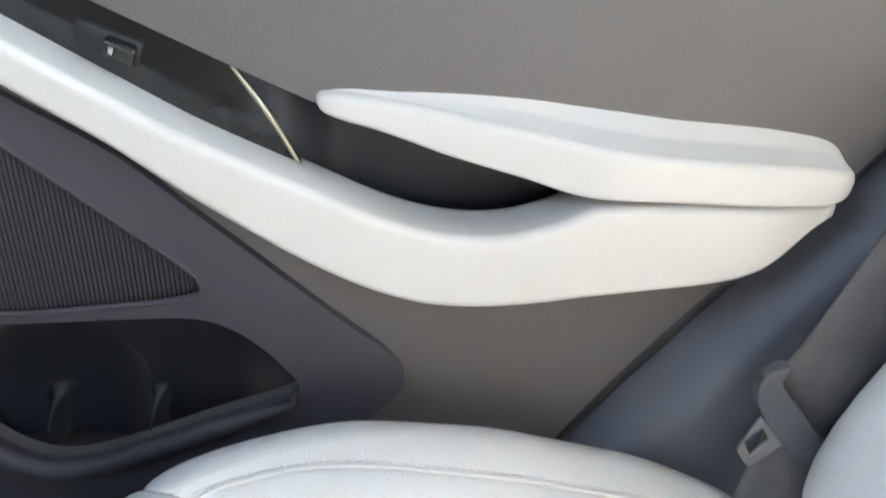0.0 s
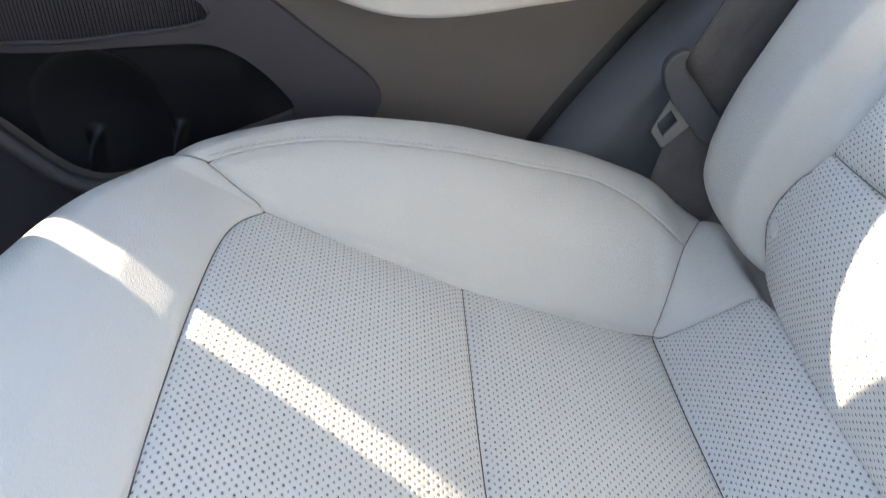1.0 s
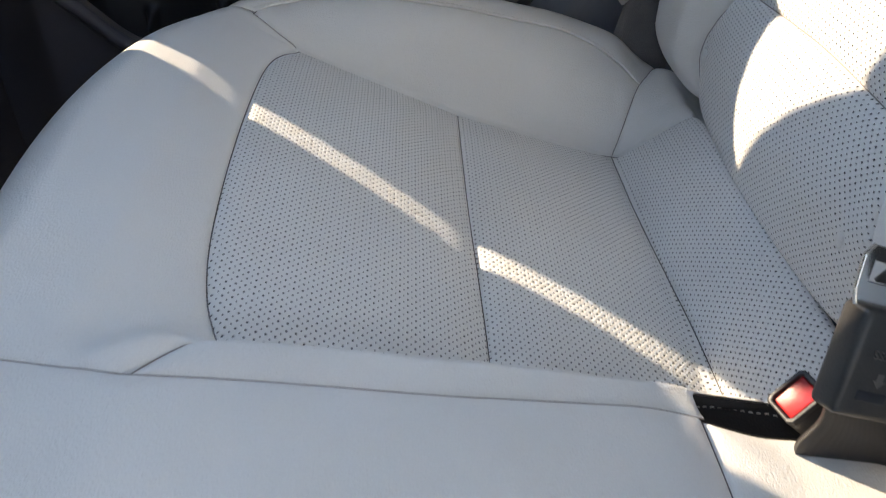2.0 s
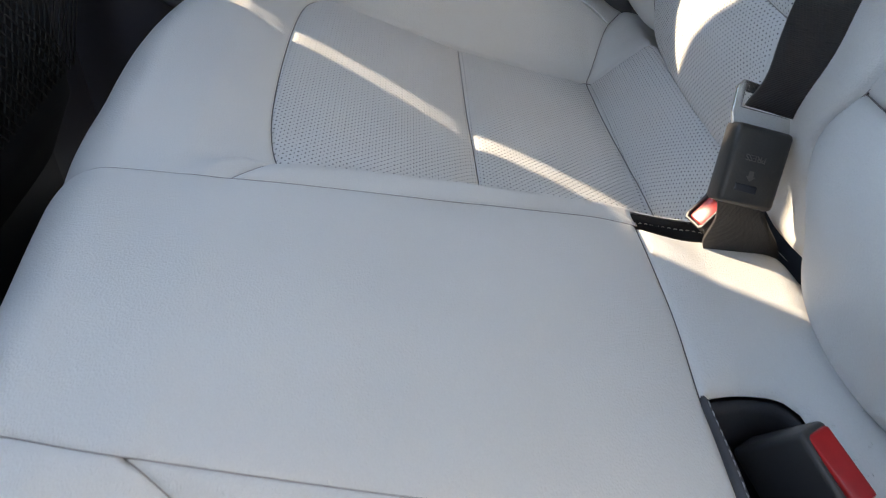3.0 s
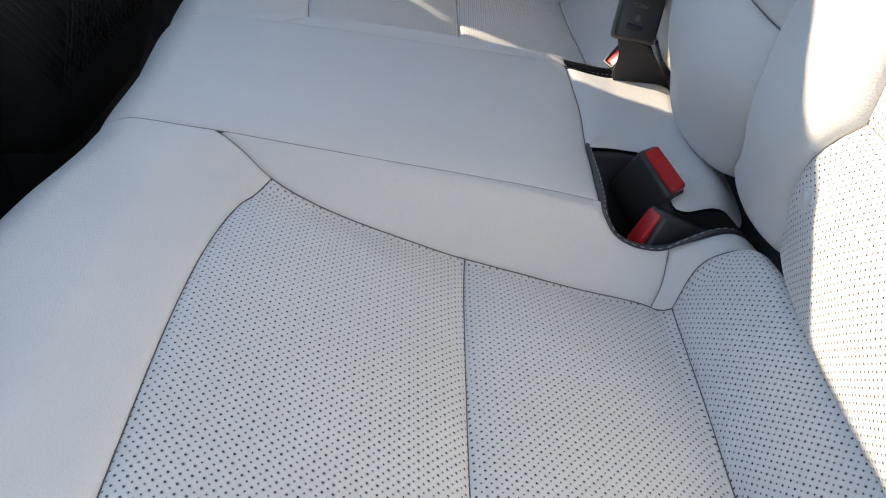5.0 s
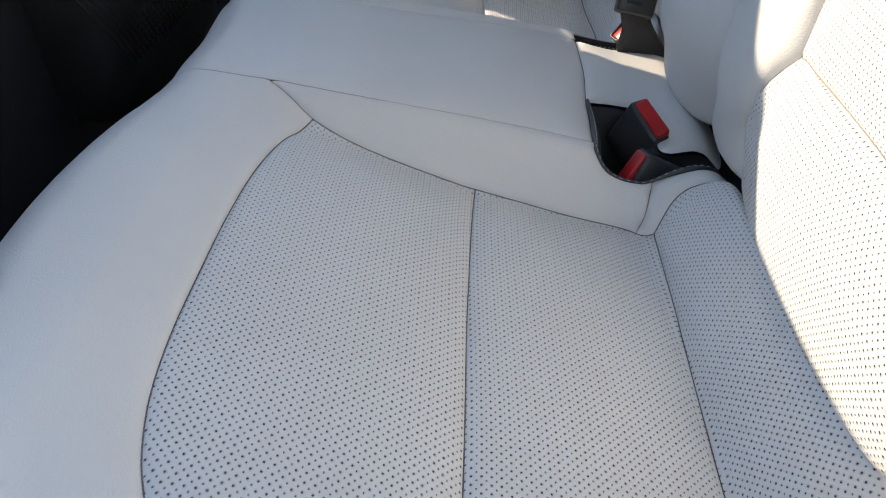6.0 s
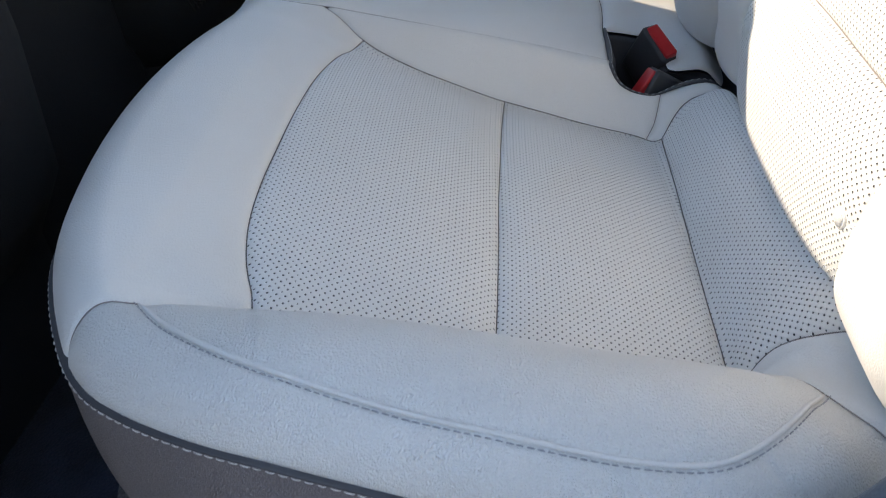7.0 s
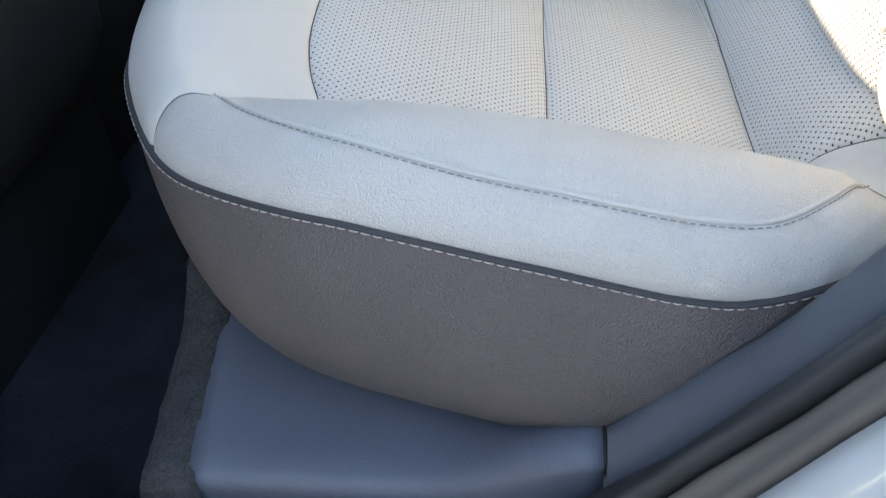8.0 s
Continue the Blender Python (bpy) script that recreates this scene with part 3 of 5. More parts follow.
        soft_panel("inner_bolster", cushion, inner_cut, np.vstack([strip[:-1], notch]), np.repeat([[-0.182, -0.1145]], 20, 0) + np.linspace(0, 1e-4, 20)[:, None], end, 160, 40, LEATHER, bench, "", crown=0.003, seams=(1, 0.5, 0, 1))
        soft_panel("rear_strip", cushion, np.vstack([cut, bite_i]), well_f[b:], end, spline([(0.245, -0.168), (0.240, -0.142)], 20), 60, 30, LEATHER, bench, "", seams=(1, 1, 1, 0))
        near_strip, near_split, near_notch_start = strip, split, a
        soft_lines += [strip]
        seam_lines += [inner_all[meets:]]
        fold_lines += [inner_all[: meets + 1], end]
    seam_lines += [outer, front, mid, rear, bite_o, bite_i]
    fold_lines += [tuck]
    soft_lines += [corner_all, tuck_low, split]
    # stitched piping along the bolster
    pl, pn = cushion(pipe)
    fade = np.sin(np.pi * np.clip(np.linspace(0, 1, len(pl)) / 0.08, 0, 0.5)) * np.sin(np.pi * np.clip(np.linspace(1, 0, len(pl)) / 0.08, 0, 0.5))
    v, fc = tube(pl - pn * ((0.0 if side > 0 else 0.0008) + 0.002 * (1 - fade))[:, None], 0.0015 * (0.3 + 0.7 * fade), 8)
    part("piping", v, fc, LEATHER, bench, "white leather piping")
    pl, pn = cushion(resample(pipe + np.gradient(pipe, axis=0)[:, ::-1] * (1, -1) / np.linalg.norm(np.gradient(pipe, axis=0), axis=1)[:, None] * (-0.0032 * side), 160))
    v, fc = stitches(pl - pn * 0.0003, pn, 0.0036, 0.0013, 0.00042)
    tagged(part("stitching", v, fc, THREAD_G if side < 0 else THREAD, bench, "grey stitching" if side < 0 else "pale stitching"), kind="stuff")

# middle place
front_mid = bead_between(near_split[-1], far_split[-1], 80)
mid_rear = spline([(0.115, -0.126), (0.1155, -0.10), (0.116, -0.06), (0.116, -0.030), (0.120, 0.04), (0.1195, 0.10), (0.118, 0.145)], 80)
soft_panel("middle_place", cushion, front_mid, mid_rear, np.vstack([near_split[::-1], near_strip[1:]]), np.vstack([far_split[::-1], far_strip[1:]]), 90, 110, LEATHER, bench, "smooth white leather middle place, lightly worn", crown=0.004, flip=False, seams=(0.25, 1, 0.5, 0.5))
mid_b = spline([(0.116, -0.030), (0.120, 0.04), (0.1195, 0.10), (0.118, 0.145)], 60)
slot_in = spline([(0.118, 0.145), (0.145, 0.141), (0.172, 0.141), (0.20, 0.136), (0.245, 0.128)], 50)
soft_panel("middle_rear_panel", cushion, mid_b, spline([(0.240, -0.108), (0.245, 0.0), (0.245, 0.128)], 60), spline(WELL_BACK, 60), slot_in, 80, 50, LEATHER, bench, "", seams=(1, 0, 1, 1))
seam_lines.append(mid_rear)

for lines, deep, radius, thread, words in ((seam_lines, 0.0053, 0.00045, SEAM, "narrow dark seam line"), (fold_lines, 0.0053, 0.0004, SEAM_SOFT, "fine brown-grey seam line"), (soft_lines, 0.0027, 0.0004, SEAM_SOFT, "fine brown-grey seam line")):
    for line in lines:
        pl, pn = cushion(resample(line, max(12, len(line))))
        v, fc = tube(pl - pn * deep, radius, 6)
        part("seam", v, fc, thread, bench, words)

# black cloth slot through which the far straps come
slot_a = np.vstack([slot_out[8:-1], slot_rear])
plan = coons(slot_a, slot_in, spline([slot_a[0], slot_in[0]], 12), spline([slot_a[-1], slot_in[-1]], 12), 60, 20)
place, normal = cushion(plan)
across = np.tile(graded(20), 60)
part("strap_slot", place - normal * (0.004 + 0.016 * np.sin(np.pi * across) ** 0.6)[:, None], grid_faces(60, 20), SLOT, bench, "black cloth strap slot behind the middle place")
pl, pn = cushion(slot_a + (0.002, -0.005))
v, fc = stitches(pl - pn * 0.010, pn, 0.0028, 0.0024, 0.0004)
tagged(part("stitching", v, fc, THREAD, bench), kind="stuff")

# bead, skirt and its stitching
bp, bn = cushion(BEAD_PLAN)
r = resample(np.hstack([ROLL_LINE, ROLL_OUT]), 700)
out = r[:, 2:] / np.linalg.norm(r[:, 2:], axis=1)[:, None]
sn = np.hstack([out, np.zeros((len(out), 1))])
secs = [bp + sn * o + np.array((0, 0, u)) for o, u in ((-0.003, 0.0002), (0.0002, -0.0001), (0.0015, -0.0006), (0.0019, -0.0012), (0.0019, -0.0017), (0.0013, -0.0024), (-0.001, -0.0029))]
v, fc = loft(np.array(secs).transpose(1, 0, 2), closed=False, caps=False)
part("bead", v, fc, BEAD, bench, "charcoal binding round the cushion edge")
steps = np.linspace(0, 1, 26)
frontness = np.clip(-out[:, 0], 0, 1)
rows = []
for t in steps:
    inward = (0.002 * t + 0.035 * t**5) * (1 - frontness) + (0.006 * t + 0.030 * t**2) * frontness
    bulge = 0.006 * np.sin(np.pi * min(1, t * 1.2))
    q = bp.copy()
    q[:, :2] += out * (0.001 + bulge - inward)[:, None]
    q[:, 2] -= 0.0014 + 0.1866 * t
    rows.append(q)
rows = np.array(rows)
part("skirt", rows.reshape(-1, 3), grid_faces(len(steps), len(bp)), SKIRT, bench, "taupe grained leather skirt")
v, fc = stitches(bp + sn * 0.0021 - np.array((0, 0, 0.0023)), sn, 0.0050, 0.0015, 0.00036)
tagged(part("stitching", v, fc, THREAD, bench, "pale stitching below the piping"), kind="stuff")
keel = []
for t in (0, 1):
    q = rows[-1].copy()
    q[:, 2] -= 0.06 * t
    q[:, :2] += out * (-0.02 - 0.05 * t)
    keel.append(q)
part("base", np.array(keel).reshape(-1, 3), grid_faces(2, len(bp)), DARKER, bench, "")

# buckle well in the cushion
wf, wb = spline(WELL_FRONT, 90), spline(WELL_BACK, 90)
loop = np.vstack([wf, wb[::-1][:-1]])
wp, wnr = cushion(loop)
rings = []
mid_w = loop.mean(0)
for depth, shrink in ((0.009, 0.0), (0.009, 0.005), (0.014, 0.008), (0.06, 0.014), (0.09, 0.03)):
    q = wp.copy()
    to = mid_w - loop
    q[:, :2] += to / np.linalg.norm(to, axis=1)[:, None] * shrink
    q[:, 2] -= depth
    rings.append(q)
v, fc = loft(rings, closed=True, caps=False)
fc.append([4 * len(loop) + i for i in range(len(loop))])
part("buckle_well", v, fc, WELL, bench, "dark cloth-lined buckle recess")
edge = wf
ep, en = cushion(edge)
inw = np.hstack([(mid_w - edge) / np.linalg.norm(mid_w - edge, axis=1)[:, None], np.zeros((len(edge), 1))])
band = [ep - en * 0.012, ep - inw * 0.0005 - en * 0.0022, ep + inw * 0.001 - en * 0.0010, ep + inw * 0.0042 - en * 0.0014, ep + inw * 0.0055 - en * 0.005, ep + inw * 0.006 - en * 0.02]
v, fc = loft(np.array(band).transpose(1, 0, 2), closed=False, caps=False)
part("well_edging", v, fc, BEAD, bench, "charcoal stitched edging of the recess")
v, fc = stitches(ep + inw * 0.0028 - en * 0.0010, en, 0.004, 0.003, 0.0004)
tagged(part("stitching", v, fc, THREAD_G, bench), kind="stuff")


# ---- rear backrest ----
BACK_X = curve1([0.30, 0.35, 0.361, 0.365, 0.368, 0.372, 0.377, 0.383, 0.39, 0.40, 0.42, 0.44, 0.465, 0.49, 0.54, 0.60, 0.80, 1.0], [0.34, 0.287, 0.262, 0.247, 0.238, 0.231, 0.2265, 0.2240, 0.2228, 0.2222, 0.2215, 0.2218, 0.2268, 0.2345, 0.2555, 0.283, 0.372, 0.462], 5)
shell = []
for y in np.linspace(-0.66, 0.66, 20):
    shell.append([(0.285, y, 0.34), (0.33, y, 0.345), (0.58, y, 0.92), (0.50, y, 0.925), (0.44, y, 0.915)])
v, fc = loft(shell, closed=True)
BACK_ARC = arc_length(BACK_X, 0.30, 1.0)
backrest = part("backrest", v, fc, FABRIC, bench, "white leather backrest with a dark cloth rear")


def back_surface(points):
    """Places and normals for plan points (y, z) of the backrest."""
    p = np.asarray(points, float).reshape(-1, 2)
    y, z = p[:, 0], p[:, 1]
    a = np.abs(y)

    def depth(y, z):
        a = np.abs(y)
        x = BACK_X(z)
        bol = 0.020 * smooth01((a - 0.525) / 0.035) * smooth01((z - 0.36) / 0.06)
        inb = 0.012 * (smooth01((0.25 - a) / 0.04)) * smooth01((z - 0.40) / 0.08)
        crown = 0.008 * np.clip(1 - ((a - 0.375) / 0.16) ** 2, 0, 1)
        midd = 0.014 * np.clip(1 - (a / 0.10) ** 2, 0, 1)
        e = np.clip((a - 0.609) / 0.05, 0, 1)
        roll = 0.05 * (1 - np.sqrt(np.clip(1 - e**2, 0, 1)))
        return x - bol - inb - crown - midd + roll

    h = 1e-3
    x = depth(y, z)
    gy = (depth(y + h, z) - depth(y - h, z)) / (2 * h)
    gz = (depth(y, z + h) - depth(y, z - h)) / (2 * h)
    n = np.stack([-np.ones_like(x), gy, gz], 1)
    n /= np.linalg.norm(n, axis=1)[:, None]
    return np.stack([x, y, z], 1), n


back_seams = []
for side in (1, -1):
    f = np.array((float(side), 1.0))
    flip = side > 0
    LOW, MIDZ, TOP = 0.345, 0.495, 0.92
    s_out = spline([(0.500, LOW), (0.512, 0.375), (0.524, 0.41), (0.527, 0.45), (0.524, MIDZ)], 60) * f
    if side > 0:
        MIDZ = 0.491
        s_out = spline([(0.520, LOW), (0.533, 0.378), (0.536, 0.41), (0.5355, 0.43), (0.531, 0.458), (0.524, 0.477), (0.5165, MIDZ)], 60)
    s_out2 = spline([(0.5165 if side > 0 else 0.524, MIDZ), (0.512, 0.56), (0.50, 0.70), (0.49, TOP)], 60) * f
    s_in = spline([(0.198, LOW), (0.201, 0.375), (0.206, 0.42), (0.216, 0.45), (0.226, 0.475), (0.240, 0.500)], 60) * f
    s_in2 = spline([(0.240, 0.500), (0.226, 0.56), (0.21, 0.70), (0.19, TOP)], 60) * f
    s_mid = spline([(0.086, LOW), (0.090, 0.375), (0.099, 0.40), (0.115, 0.44), (0.116, 0.475), (0.104, 0.505)], 60) * f
    s_mid2 = spline([(0.104, 0.505), (0.096, 0.56), (0.09, 0.70), (0.07, TOP)], 60) * f
    cross = spline([(0.5165 if side > 0 else 0.524, MIDZ), (0.37, 0.503), (0.240, 0.500)], 60) * f
    edge = spline([(0.658, LOW), (0.658, 0.40), (0.658, 0.60), (0.650, TOP)], 80) * f
    def level(a, b, z):
        return spline([(a, z), ((a + b) / 2, z), (b, z)], 40) * f
    soft_panel("lower_back_panel", back_surface, level(0.520 if side > 0 else 0.500, 0.198, LOW), cross, s_out, s_in, 80, 60, LEATHER_P, backrest, "perforated white leather lumbar panel", seams=(0, 1, 1, 1), dip=0.004, crown=0.004, flip=flip)
    soft_panel("upper_back_panel", back_surface, cross, level(0.49, 0.19, TOP), s_out2, s_in2, 80, 60, LEATHER_P, backrest, "perforated white leather back panel", seams=(1, 0, 1, 1), dip=0.004, crown=0.006, flip=flip)
    so = np.vstack([s_out, s_out2[1:]])
    soft_panel("back_bolster", back_surface, level(0.658, 0.520 if side > 0 else 0.500, LOW), level(0.650, 0.49, TOP), edge, so, 50, 110, LEATHER, backrest, "smooth white leather outer backrest bolster", seams=(0, 0, 0, 1), dip=0.004, crown=0.003, flip=flip)
    si = np.vstack([s_in, s_in2[1:]])
    sm = np.vstack([s_mid, s_mid2[1:]])
    soft_panel("inner_back_bolster", back_surface, level(0.198, 0.086, LOW), level(0.19, 0.07, TOP), si, sm, 40, 110, LEATHER, backrest, "smooth white leather inner backrest bolster", seams=(0, 0, 1, 1), dip=0.004, crown=0.006, flip=flip)
    back_seams += [cross, so, si, sm]
    if side > 0:
        far_mid, far_mid2 = s_mid, s_mid2
    else:
        near_mid, near_mid2 = s_mid, s_mid2
cross = spline([(0.104, 0.505), (0.05, 0.512), (0.0, 0.514), (-0.05, 0.512), (-0.104, 0.505)], 50)
soft_panel("middle_back_panel", back_surface, spline([(0.086, 0.345), (0, 0.345), (-0.086, 0.345)], 50), cross, far_mid, near_mid, 60, 60, LEATHER, backrest, "smooth white leather middle backrest", seams=(0, 1, 1, 1), dip=0.0042, crown=0.010, flip=True)
soft_panel("centre_armrest", back_surface, cross, spline([(0.07, 0.92), (0, 0.92), (-0.07, 0.92)], 50), far_mid2, near_mid2, 60, 70, LEATHER, backrest, "folded white leather centre armrest", seams=(1, 0, 1, 1), dip=0.0046, crown=0.010, flip=True)
back_seams.append(cross)
for line in back_seams:
    pl, pn = back_surface(line)
    v, fc = tube(pl - pn * 0.0068, 0.0004, 6)
    part("seam", v, fc, SEAM_SOFT, backrest, "fine brown-grey seam line")
# child-seat anchor buttons
for y, z in ((0.5255, 0.4235), (0.238, 0.430), (-0.238, 0.446), (-0.504, 0.426)):
    pl, pn = back_surface([(y, z)])
    bm = bmesh.new()
    n = Vector(pn[0])
    turn = n.to_track_quat("Z", "Y").to_matrix().to_4x4()
    bmesh.ops.create_cone(bm, segments=32, cap_ends=True, radius1=0.0076, radius2=0.0070, depth=0.0022)
    bmesh.ops.bevel(bm, geom=[e for e in bm.edges if e.calc_face_angle(0) > 0.5], offset=0.0009, segments=3, profile=0.5, affect="EDGES")
    bmesh.ops.transform(bm, matrix=Matrix.Translation(Vector(pl[0]) + n * 0.0004) @ turn, verts=bm.verts)
    part_bm("anchor_button", bm, LEATHER, backrest, "round white child-seat anchor tag")
    bm = bmesh.new()
    bmesh.ops.create_cone(bm, segments=24, cap_ends=True, radius1=0.0058, radius2=0.0056, depth=0.0012)
    bmesh.ops.transform(bm, matrix=Matrix.Translation(Vector(pl[0]) + n * 0.0014) @ turn, verts=bm.verts)
    part_bm("button_face", bm, LEATHER, backrest, "")


# ---- far rear door ----
door = thing("rear_door", "closed rear door with grey vinyl panel, white armrest and dark lower trim", "car door")


def door_plane(y):
    return lambda a, b, d: (a, y + d, b)


def smooth_loop(points, n):
    """A closed curve through the points."""
    p = np.array(points, float)
    c = spline(np.vstack([p[-2:], p, p[:3]]), 40 * len(p))
    i = ((c - p[0]) ** 2).sum(1)[: len(c) // 2].argmin()
    j = len(c) // 2 + ((c - p[0]) ** 2).sum(1)[len(c) // 2 :].argmin()
    return [tuple(q) for q in resample(c[i : j + 1], n + 1)[:-1]]


DOOR_REAR = [(0.02, 0.16), (0.045, 0.33), (0.075, 0.395), (0.12, 0.462), (0.169, 0.526), (0.225, 0.596), (0.262, 0.65), (0.33, 0.78)]
POCKET = [(-0.45, 0.462), (-0.36, 0.468), (-0.28, 0.475), (-0.225, 0.478), (-0.198, 0.470), (-0.175, 0.453), (-0.157, 0.433), (-0.149, 0.420), (-0.152, 0.411), (-0.17, 0.402), (-0.21, 0.386),
          (-0.255, 0.366), (-0.30, 0.347), (-0.335, 0.338), (-0.36, 0.341), (-0.385, 0.356), (-0.42, 0.39), (-0.45, 0.42)]
pocket_loop = smooth_loop(POCKET, 120)
rear_edge = [tuple(q) for q in spline(DOOR_REAR, 60)]
under_band = [(0.205, 0.585), (0.14, 0.57), (0.05, 0.562), (-0.03, 0.548), (-0.10, 0.558), (-0.18, 0.592), (-0.26, 0.64), (-0.40, 0.722), (-0.47, 0.757)]
sheet("lower_panel", [(-0.47, 0.16)] + [q for q in rear_edge if q[1] < 0.584] + under_band, door_plane(0.742), 0.012, DOOR_GREY, door, "warm grey vinyl lower door panel", holes=[pocket_loop], bevel=0.004)
# The unseen top edge dips to let the sun stripe through.
upper = [(-0.47, 0.788), (-0.36, 0.738), (-0.271, 0.700), (-0.187, 0.664), (-0.123, 0.638), (-0.06, 0.628), (0.20, 0.615), (0.237, 0.612)] + [q for q in rear_edge if q[1] > 0.615] + [(0.33, 0.80), (-0.165, 0.792), (-0.272, 0.808), (-0.289, 0.795), (-0.312, 0.780), (-0.332, 0.763), (-0.3525, 0.755), (-0.38, 0.760), (-0.409, 0.776), (-0.47, 0.80)]
sheet("upper_panel", upper, door_plane(0.737), 0.06, DOOR_GREY, door, "warm grey vinyl upper door panel")
trim_edge = spline([(-0.47, 0.722), (-0.45, 0.708), (-0.333, 0.640), (-0.267, 0.603), (-0.215, 0.561), (-0.165, 0.520), (-0.119, 0.482), (-0.085, 0.455), (-0.070, 0.435), (-0.073, 0.415), (-0.10, 0.385), (-0.13, 0.34), (-0.14, 0.17)], 80)
grille_loop = smooth_loop([(-0.452, 0.485), (-0.455, 0.58), (-0.452, 0.665), (-0.435, 0.678), (-0.39, 0.645), (-0.34, 0.609), (-0.28, 0.562), (-0.228, 0.521), (-0.216, 0.506), (-0.230, 0.495), (-0.29, 0.485), (-0.361, 0.477)], 90)
sheet("lower_trim", [tuple(q) for q in trim_edge] + [(-0.47, 0.17)], door_plane(0.7335), 0.01, DARK, door, "slate dark plastic lower door trim", holes=[pocket_loop, grille_loop], bevel=0.0025)
v, fc = tube([(x, 0.734, z) for x, z in grille_loop + grille_loop[:1]], 0.0024, 6)
part("grille_rim", v, fc, DARK, door, "")
grille = sheet("speaker_grille", grille_loop, door_plane(0.739), 0.003, DARKER, door, "ribbed dark speaker grille")
ga = np.array(grille_loop)
pieces = []
for x in np.arange(-0.452, -0.218, 0.0034):
    zs = []
    for (x0, z0), (x1, z1) in zip(grille_loop, grille_loop[1:] + grille_loop[:1]):
        if (x0 - x) * (x1 - x) < 0:
            zs.append(z0 + (z1 - z0) * (x - x0) / (x1 - x0))
    if len(zs) >= 2:
        a, b = min(zs), max(zs)
        w = 0.0011
        lean = 0.03 * (b - a)
        pieces.append(([(x - w, 0.739, a), (x, 0.7365, a), (x + w, 0.739, a), (x - w - lean, 0.739, b), (x - lean, 0.7365, b), (x + w - lean, 0.739, b)], [[0, 1, 4, 3], [1, 2, 5, 4]]))
v, fc = join(pieces)
tagged(part("grille_rib", v, fc, DARK, grille, "fine upright ribs", smooth=False), kind="stuff")

# pocket with two bottle places
nx, nz = 200, 90
gx, gz = np.meshgrid(np.linspace(-0.47, -0.135, nx), np.linspace(0.325, 0.495, nz), indexing="ij")
deep = np.full_like(gx, 0.022) + 0.012 * smooth01((0.44 - gz) / 0.08)
bowl = np.sqrt(np.clip(1 - ((gx + 0.342) / 0.072) ** 2 - ((gz - 0.375) / 0.084) ** 2, 0, 1))
deep = np.maximum(deep, 0.022 + 0.027 * bowl)
for xr, top in ((-0.360, 0.374), (-0.273, 0.390)):
    deep -= 0.030 * np.exp(-np.abs((gx - xr - 0.004 * smooth01((gz - 0.35) / 0.04)) / (0.0035 + 0.006 * smooth01((gz - top + 0.03) / 0.04))) ** 2) * smooth01((top - gz) / 0.03)
deep -= 0.020 * smooth01((gx + 0.205) / 0.06)
deep -= 0.010 * smooth01((gz - 0.460) / 0.02)
v = np.stack([gx, 0.746 + np.maximum(deep, 0.002), gz], -1).reshape(-1, 3)
part("door_pocket", v, grid_faces(nx, nz), POCKET_DARK, door, "door pocket with two bottle places, recess shade in its colour")
lip = [(x, z) for x, z in pocket_loop if z < 0.425]
lip = sorted(lip)
v, fc = tube([(x, 0.730, z - 0.004) for x, z in resample(np.array(lip), 60)], 0.0085 * np.clip((np.linspace(1, 0, 60)) / 0.25, 0.15, 1), 10)
part("pocket_lip", v, fc, DARK, door, "rounded dark pocket lip")

# white armrest band, pad, and what lies between
BAND = [(-0.47, 0.776, 0.750), (-0.44, 0.760, 0.733), (-0.40, 0.738, 0.710), (-0.307, 0.688, 0.652), (-0.26, 0.663, 0.624), (-0.218, 0.641, 0.595), (-0.18, 0.624, 0.571), (-0.141, 0.608, 0.548), (-0.10, 0.591, 0.529), (-0.063, 0.580, 0.5185),
        (-0.03, 0.5765, 0.5165), (0.0, 0.577, 0.5185), (0.03, 0.584, 0.523), (0.051, 0.592, 0.527), (0.10, 0.5955, 0.535), (0.14, 0.5962, 0.542), (0.172, 0.597, 0.553), (0.196, 0.598, 0.572), (0.214, 0.599, 0.592)]
band = spline([(x, a, b) for x, a, b in BAND], 140)
sections = []
for x, zt, zb in band:
    f0 = 0.7005 + 0.012 * smooth01((x - 0.14) / 0.07) ** 2
    h = zt - zb
    r = min(0.007, h * 0.35)
    zt, zb = zt - 0.009 * smooth01((0.06 - x) / 0.1), zb - 0.003
    h = zt - zb
    sec = [(x, 0.752, zt - 0.002), (x, f0 + 0.018, zt)]
    for t in np.linspace(90, 180, 6):
        sec.append((x, f0 + r + r * math.cos(radians(t)), zt - r + r * math.sin(radians(t))))
    for t in np.linspace(180, 262, 6):
        sec.append((x, f0 + r + r * math.cos(radians(t)), zb + r + r * math.sin(radians(t))))
    sec += [(x, f0 + 0.03, zb + 0.002), (x, 0.752, zb + 0.004)]
    sections.append(with_flats(sec))
v, fc = loft(sections)
part("armrest_band", v, fc, ARM, door, "white vinyl armrest band sweeping up the door")
PAD = [(-0.135, 0.7360, 0.643, 0.657), (-0.130, 0.7310, 0.638, 0.662), (-0.115, 0.7280, 0.6335, 0.665), (-0.09, 0.726, 0.628, 0.666), (-0.045, 0.719, 0.616, 0.666), (0.0, 0.711, 0.607, 0.664), (0.03, 0.7045, 0.6005, 0.661), (0.055, 0.700, 0.5985, 0.658), (0.10, 0.6985, 0.599, 0.652), (0.15, 0.699, 0.599, 0.650), (0.185, 0.700, 0.600, 0.647), (0.206, 0.703, 0.601, 0.643), (0.217, 0.708, 0.604, 0.637), (0.224, 0.716, 0.609, 0.628)]
sections = []
